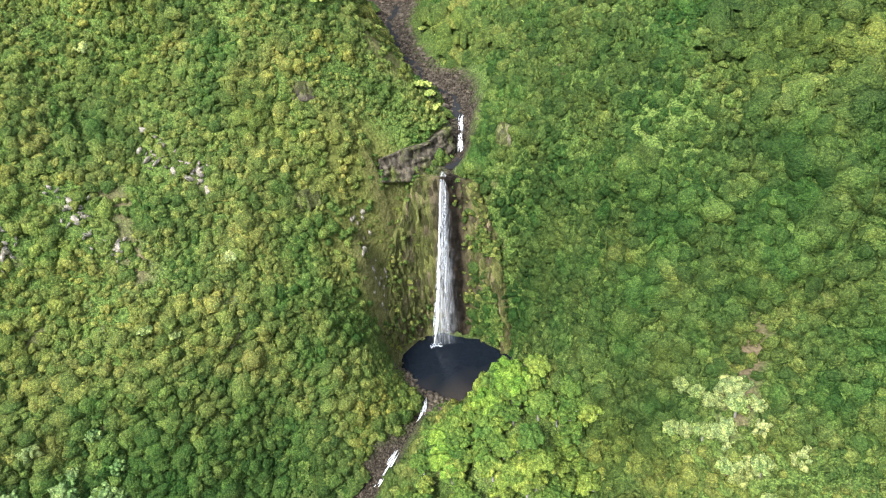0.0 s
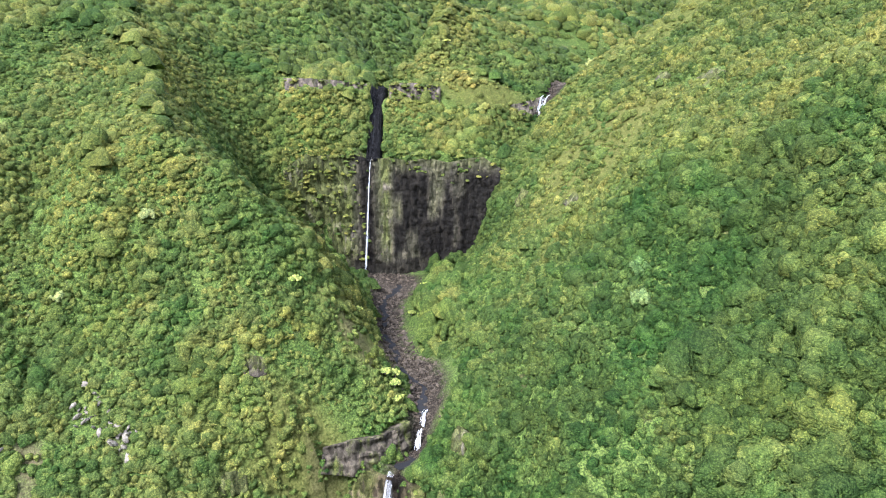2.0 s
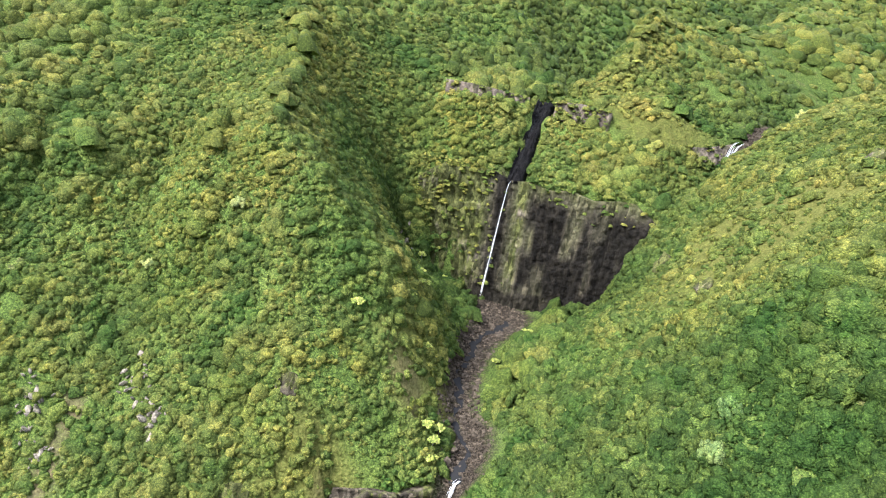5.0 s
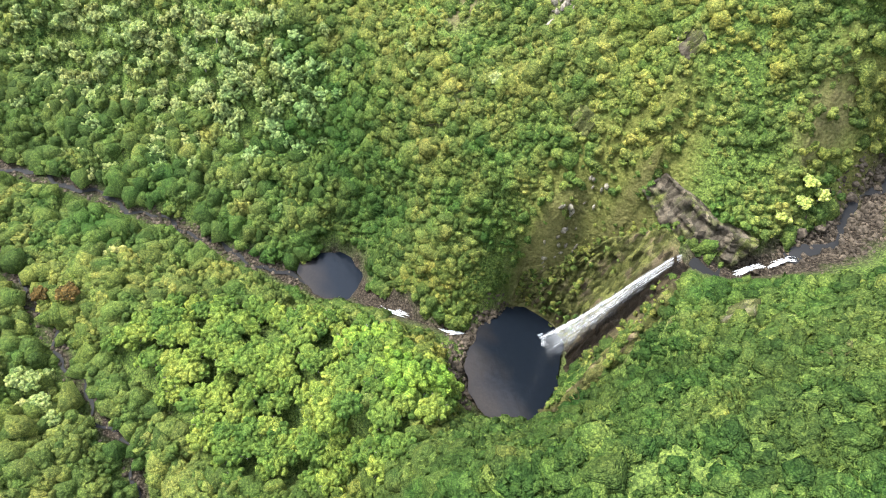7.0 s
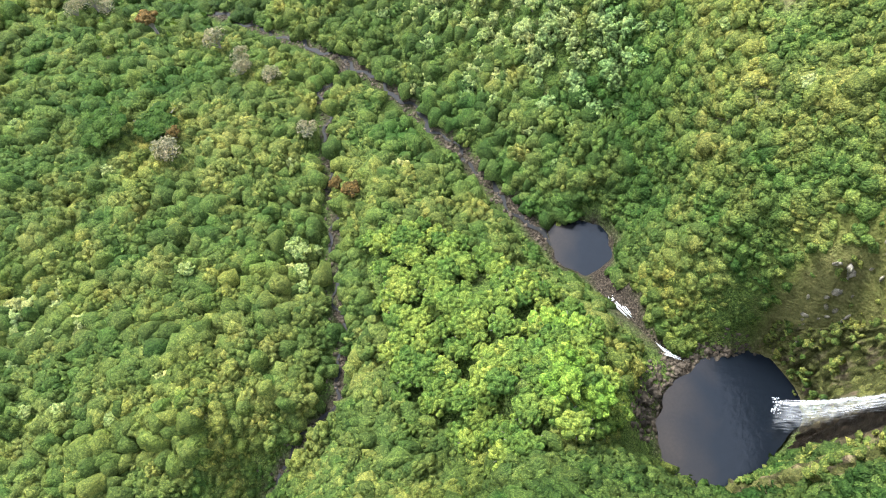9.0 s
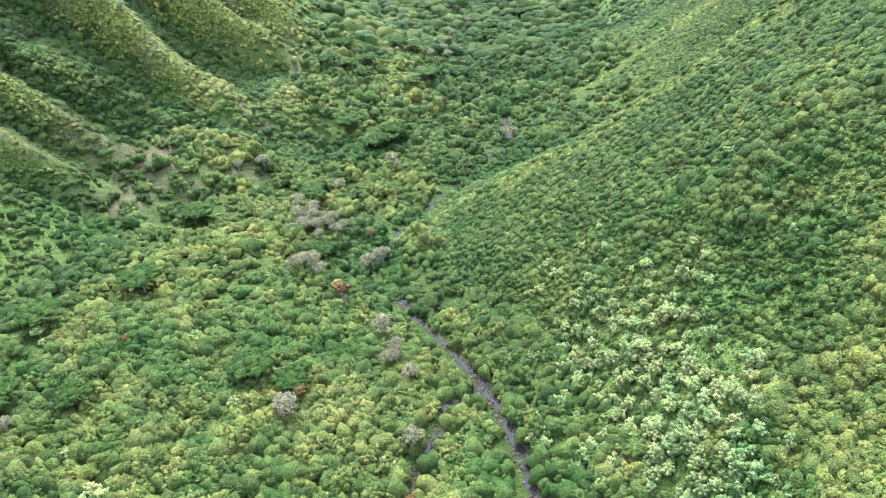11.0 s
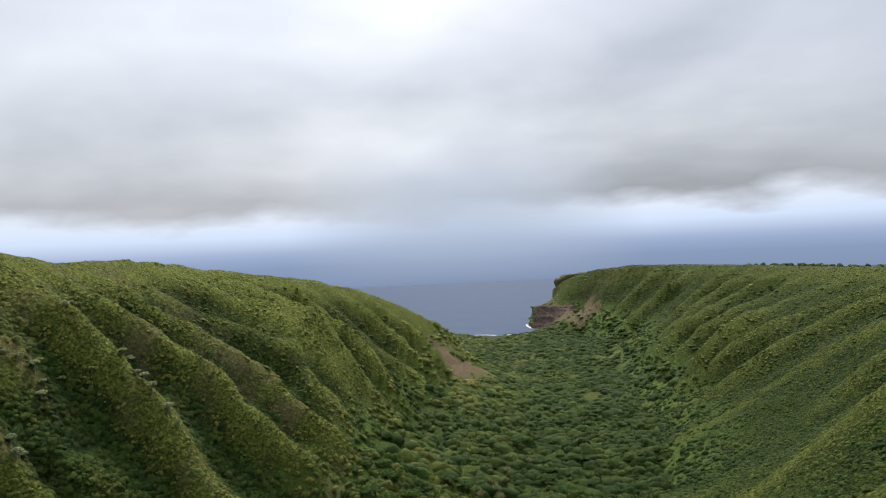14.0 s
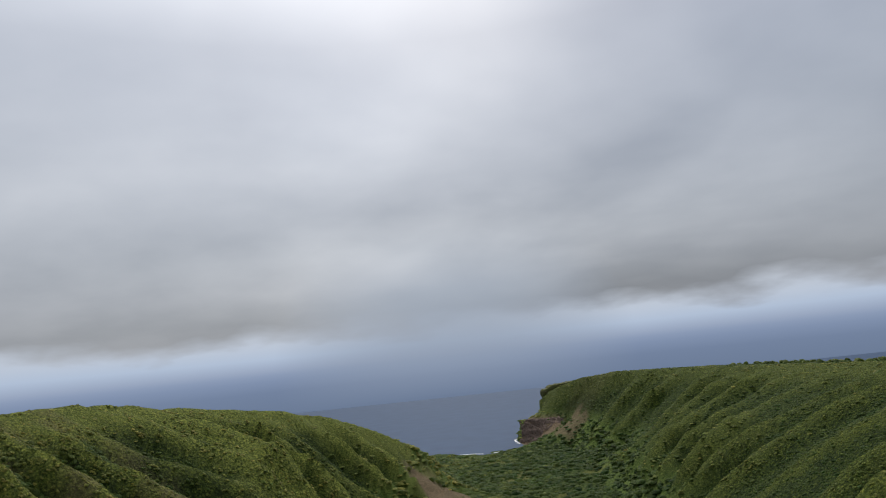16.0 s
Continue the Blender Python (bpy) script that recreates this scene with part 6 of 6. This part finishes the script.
def tube(path, radii, sides=6):
    p = np.array(path, float)
    t = np.gradient(p, axis=0)
    t /= np.linalg.norm(t, axis=1)[:, None]
    s = np.cross(t, np.array([0.31, 0.95, 0.05]))
    s /= np.linalg.norm(s, axis=1)[:, None]
    o = np.cross(t, s)
    a = np.linspace(0, 2 * math.pi, sides + 1)[:-1]
    ring = p[:, None, :] + np.array(radii)[:, None, None] * (np.cos(a)[None, :, None] * s[:, None, :] + np.sin(a)[None, :, None] * o[:, None, :])
    f = [(i * sides + c, i * sides + (c + 1) % sides, (i + 1) * sides + (c + 1) % sides, (i + 1) * sides + c) for i in range(len(p) - 1) for c in range(sides)]
    return ring.reshape(-1, 3), np.array(f)


def tree(name, radius, height, mat, label, category, group, seed, cards=70, flat=0.85, bare=False):
    """A tree at the origin: a tapered trunk, limbs and a crown of leaf sprays on many lumps."""
    rng = np.random.RandomState(seed)
    top = height - radius * flat * 0.6
    thing = tagged(empty(name, (0, 0, 0)), label, category, group)
    lean = rng.uniform(-0.5, 0.5, 2)
    trunk = part("trunk", tube([(0, 0, -1.2), (lean[0] * 0.3, lean[1] * 0.3, top * 0.5), (lean[0], lean[1], top)], [0.055 * height, 0.04 * height, 0.02 * height]), BARK, thing)
    for k in range(5):
        a = k * 1.257 + rng.rand()
        e = radius * rng.uniform(0.5, 0.8)
        s = top * rng.uniform(0.35, 0.7)
        part("limb", tube([(lean[0] * s / top, lean[1] * s / top, s), (math.cos(a) * e * 0.5, math.sin(a) * e * 0.5, s + (top - s) * 0.7), (math.cos(a) * e, math.sin(a) * e, top + radius * flat * 0.15)], [0.025 * height, 0.017 * height, 0.008 * height], 5), BARK, trunk)
    v, f = crown(6 if bare else 26, cards * (2 if bare else 1), rng, flat, 6 if bare else 5, 0.42 if bare else 0.235, 0.08 if bare else 0.10)
    if bare:
        v, f = v[78:], f[108:] - 78
    v = v * radius
    v[:, 2] *= min(1.0, flat * 1.4)
    v[:, 2] += top - radius * flat * 0.2
    mesh_object("crown", v, f, mat, True, thing, [("tint", "FACE", rng.uniform(0.2, 0.9, len(f)))])
    return thing


def stand(things, spots, seed, lo=0.8, hi=1.25):
    """Sets the first of each kind on its spot and copies for the rest."""
    rng = random.Random(seed)
    used = set()
    for x, y in spots:
        k = rng.randrange(len(things))
        s = rng.uniform(lo, hi)
        z = float(height_at(np.array(x), np.array(y)))
        m = pose(x, y, z - 0.4, 0, 0, rng.uniform(0, 360)) @ Matrix.Diagonal((s, s, s * rng.uniform(0.9, 1.1), 1))
        if k in used:
            ob = copy_thing(things[k], m)
            ob.matrix_basis = m
        else:
            things[k].matrix_basis = m
            used.add(k)
    for k, ob in enumerate(things):
        if k not in used:
            for o in (*ob.children_recursive, ob):
                bpy.data.objects.remove(o)


broad = [tree("broadleaf_tree", 3.9, 6.5, TREELEAF, "round leafy green tree on the knoll by the pool", "tree", "trees on the knoll", 60 + k) for k in range(6)]
x, y = scatter(20, 90, -110, -8, 17, lambda a, b: on_mound(a, b) * np.clip(open_ground(a, b) * 2, 0, 1))
stand(broad, list(zip(x.tolist(), y.tolist()))[:290], 5)
BRIGHTONE = leaf_material("lime_green_leaves", [(0.0, (0.092, 0.165, 0.028)), (0.5, (0.148, 0.228, 0.038)), (1.0, (0.215, 0.285, 0.055))], 0.2)
lime = [tree("broadleaf_tree", 5.2, 7.5, BRIGHTONE, "large fresh lime-green tree beside the pool", "tree", "lime-green trees", 80 + k, 120) for k in range(2)]
stand(lime, [(46, -27), (42, -22), (42, -32), (33, -40), (37, -45)], 6, 1.05, 1.3)
rust = [tree("rusty_tree", 3.8, 9.0, RUST, "tree with rust-brown withered leaves", "tree", "rusty trees", 90)]
stand([tree("rusty_tree", 4.6, 13.0, RUST, "large tree with rust-orange leaves beside the stream", "tree", "rusty trees", 91)], [(87, -250)], 17, 1.1, 1.2)
stand(rust, [(57, -124), (60, -133), (170, -211), (13, -403), (0, -461), (-30, -587), (17, -506), (98, -178), (75, -322)], 7, 0.7, 1.1)
ferny = [tree("flat_crowned_tree", 12.0, 11.5, FERNY, "wide flat-crowned tree with dark feathery leaves", "tree", "flat-crowned trees", 95 + k, 220, 0.30) for k in range(3)]
stand(ferny, [(101, -186), (178, -180), (202, -179), (208, -227), (184, -128), (73, -435), (110, -360), (91, -460), (95, -560), (35, -635), (80, -543), (-3, -578), (63, -439), (101, -298), (175, -251), (170, -331), (118, -194), (28, -556), (-50, -729), (109, -558), (76, -574), (41, -534), (58, -448), (-47, -704), (-90, -758), (15, -802), (22, -570), (50, -640), (-20, -830), (96, -600)], 8, 0.75, 1.15)
dead = [tree("bare_tree", 4.6, 9.5, GREYWOOD, "leafless grey-twigged tree in the valley", "tree", "bare grey trees", 100 + k, 260, 0.9, True) for k in range(2)]
stand(dead, [(103, -172), (66, -204), (58, -160), (111, -332), (104, -317), (117, -337), (109, -345), (118, -350), (120, -322), (98, -334), (64, -206), (68, -225), (101, -170), (59, -404), (57, -194), (95, -374), (62, -408), (-5, -725), (6, -663), (-27, -446), (143, -394), (77, -290), (63, -211), (13, -678), (3, -651), (-31, -775), (-10, -668), (156, -382), (-22, -452), (2, -640), (20, -625), (195, -166), (70, -298), (16, -660), (-2, -690), (100, -331), (106, -327), (95, -322), (109, -336), (113, -326), (104, -338), (92, -330), (116, -332), (108, -285), (112, -278), (104, -280), (100, -275)], 9)
PALEONE = leaf_material("creamy_leaves", [(0.0, (0.13, 0.19, 0.055)), (0.5, (0.22, 0.275, 0.095)), (1.0, (0.35, 0.38, 0.185))], 0.2)
WHITISH = leaf_material("whitish_leaves", [(0.0, (0.18, 0.225, 0.115)), (0.5, (0.27, 0.315, 0.18)), (1.0, (0.40, 0.425, 0.27))], 0.2)
white = [tree("candlenut_tree", 4.2, 7.5, WHITISH, "whitish-leaved candlenut tree in a gully of the flank", "tree", "whitish gully trees", 130 + k, 90) for k in range(2)]
stand(white, [(313, -435), (299, -437), (295, -430), (287, -522), (261, -486), (254, -482), (247, -479), (234, -476), (287, -391), (279, -385), (306, -440), (313, -484), (318, -428), (284, -396), (226, -474)], 12, 0.8, 1.2)
cream = [tree("candlenut_tree", 3.6, 6.0, PALEONE, "pale cream-leaved candlenut tree", "tree", "pale candlenut trees", 110 + k, 90) for k in range(3)]
stand(cream, [(166, -135), (206, -218), (172, -170), (82, -117), (165, -104), (113, -125), (90, -169), (-40, -130), (-43, -122), (-52, -191), (-38, -198), (-27, -167), (-33, -140), (161, -131), (156, -128), (114, -126), (81, -114), (84, -108), (86, -102), (157, -99), (202, -213), (144, -88), (91, -20), (98, -24), (104, -22), (96, -16), (108, -26), (88, -15), (84, -19), (-34, -72), (-30, -67), (-12, -150), (-20, -160), (-6, -172), (-26, -140), (-2, -190), (310, -450), (300, -458), (286, -470), (272, -487), (262, -500), (254, -512), (322, -446)], 10, 0.7, 1.1)
LEMON = leaf_material("yellow_green_leaves", [(0.0, (0.171, 0.252, 0.045)), (0.5, (0.285, 0.336, 0.090)), (1.0, (0.437, 0.420, 0.195))], 0.3)
lemon = [tree("flowering_shrub", 2.3, 3.4, LEMON, "yellow-green flowering shrub on the bank", "shrub", "yellow-green shrubs", 120 + k, 60) for k in range(2)]
stand(lemon, [(-103, 64), (-100, 74), (-56, 43), (-38, 37), (-17, 29), (-53, 39), (-59, 42), (-46, 33), (-14, 30), (-17, 33), (-11, 28), (6, 57), (-50, 82), (-40, 64), (-38, 13), (-100, 150), (-30, 60)], 11, 0.75, 1.2)


# ---------------------------------------------------------------- the shore of the bay
def surf(line, half, seed):
    """A ragged line of breaking white water."""
    rng = np.random.RandomState(seed)
    p = even(line, 40)
    t = np.gradient(p[:, :2], axis=0)
    t /= np.linalg.norm(t, axis=1)[:, None]
    n = np.stack([-t[:, 1], t[:, 0]], 1)
    a = half * (0.3 + rng.rand(40))
    v = np.concatenate([np.column_stack([p[:, :2] + n * a[:, None], p[:, 2] + 0.2]), np.column_stack([p[:, :2], p[:, 2] + 0.9]), np.column_stack([p[:, :2] - n * half * 0.5, p[:, 2] + 0.2])]).reshape(3, 40, 3).transpose(1, 0, 2).reshape(-1, 3)
    return tagged(mesh_object("surf", v, grid_faces(40, 3), FOAM, True), "white line of breaking surf along the shore", "surf", kind="structure")


surf([(70, -2120, SEA), (30, -2112, SEA), (0, -2096, SEA)], 5, 1)
surf([(-30, -2095, SEA), (-60, -2108, SEA), (-100, -2135, SEA), (-150, -2168, SEA)], 6, 2)
surf([(-118, -2240, SEA), (-108, -2300, SEA), (-106, -2340, SEA), (-140, -2395, SEA)], 5, 3)
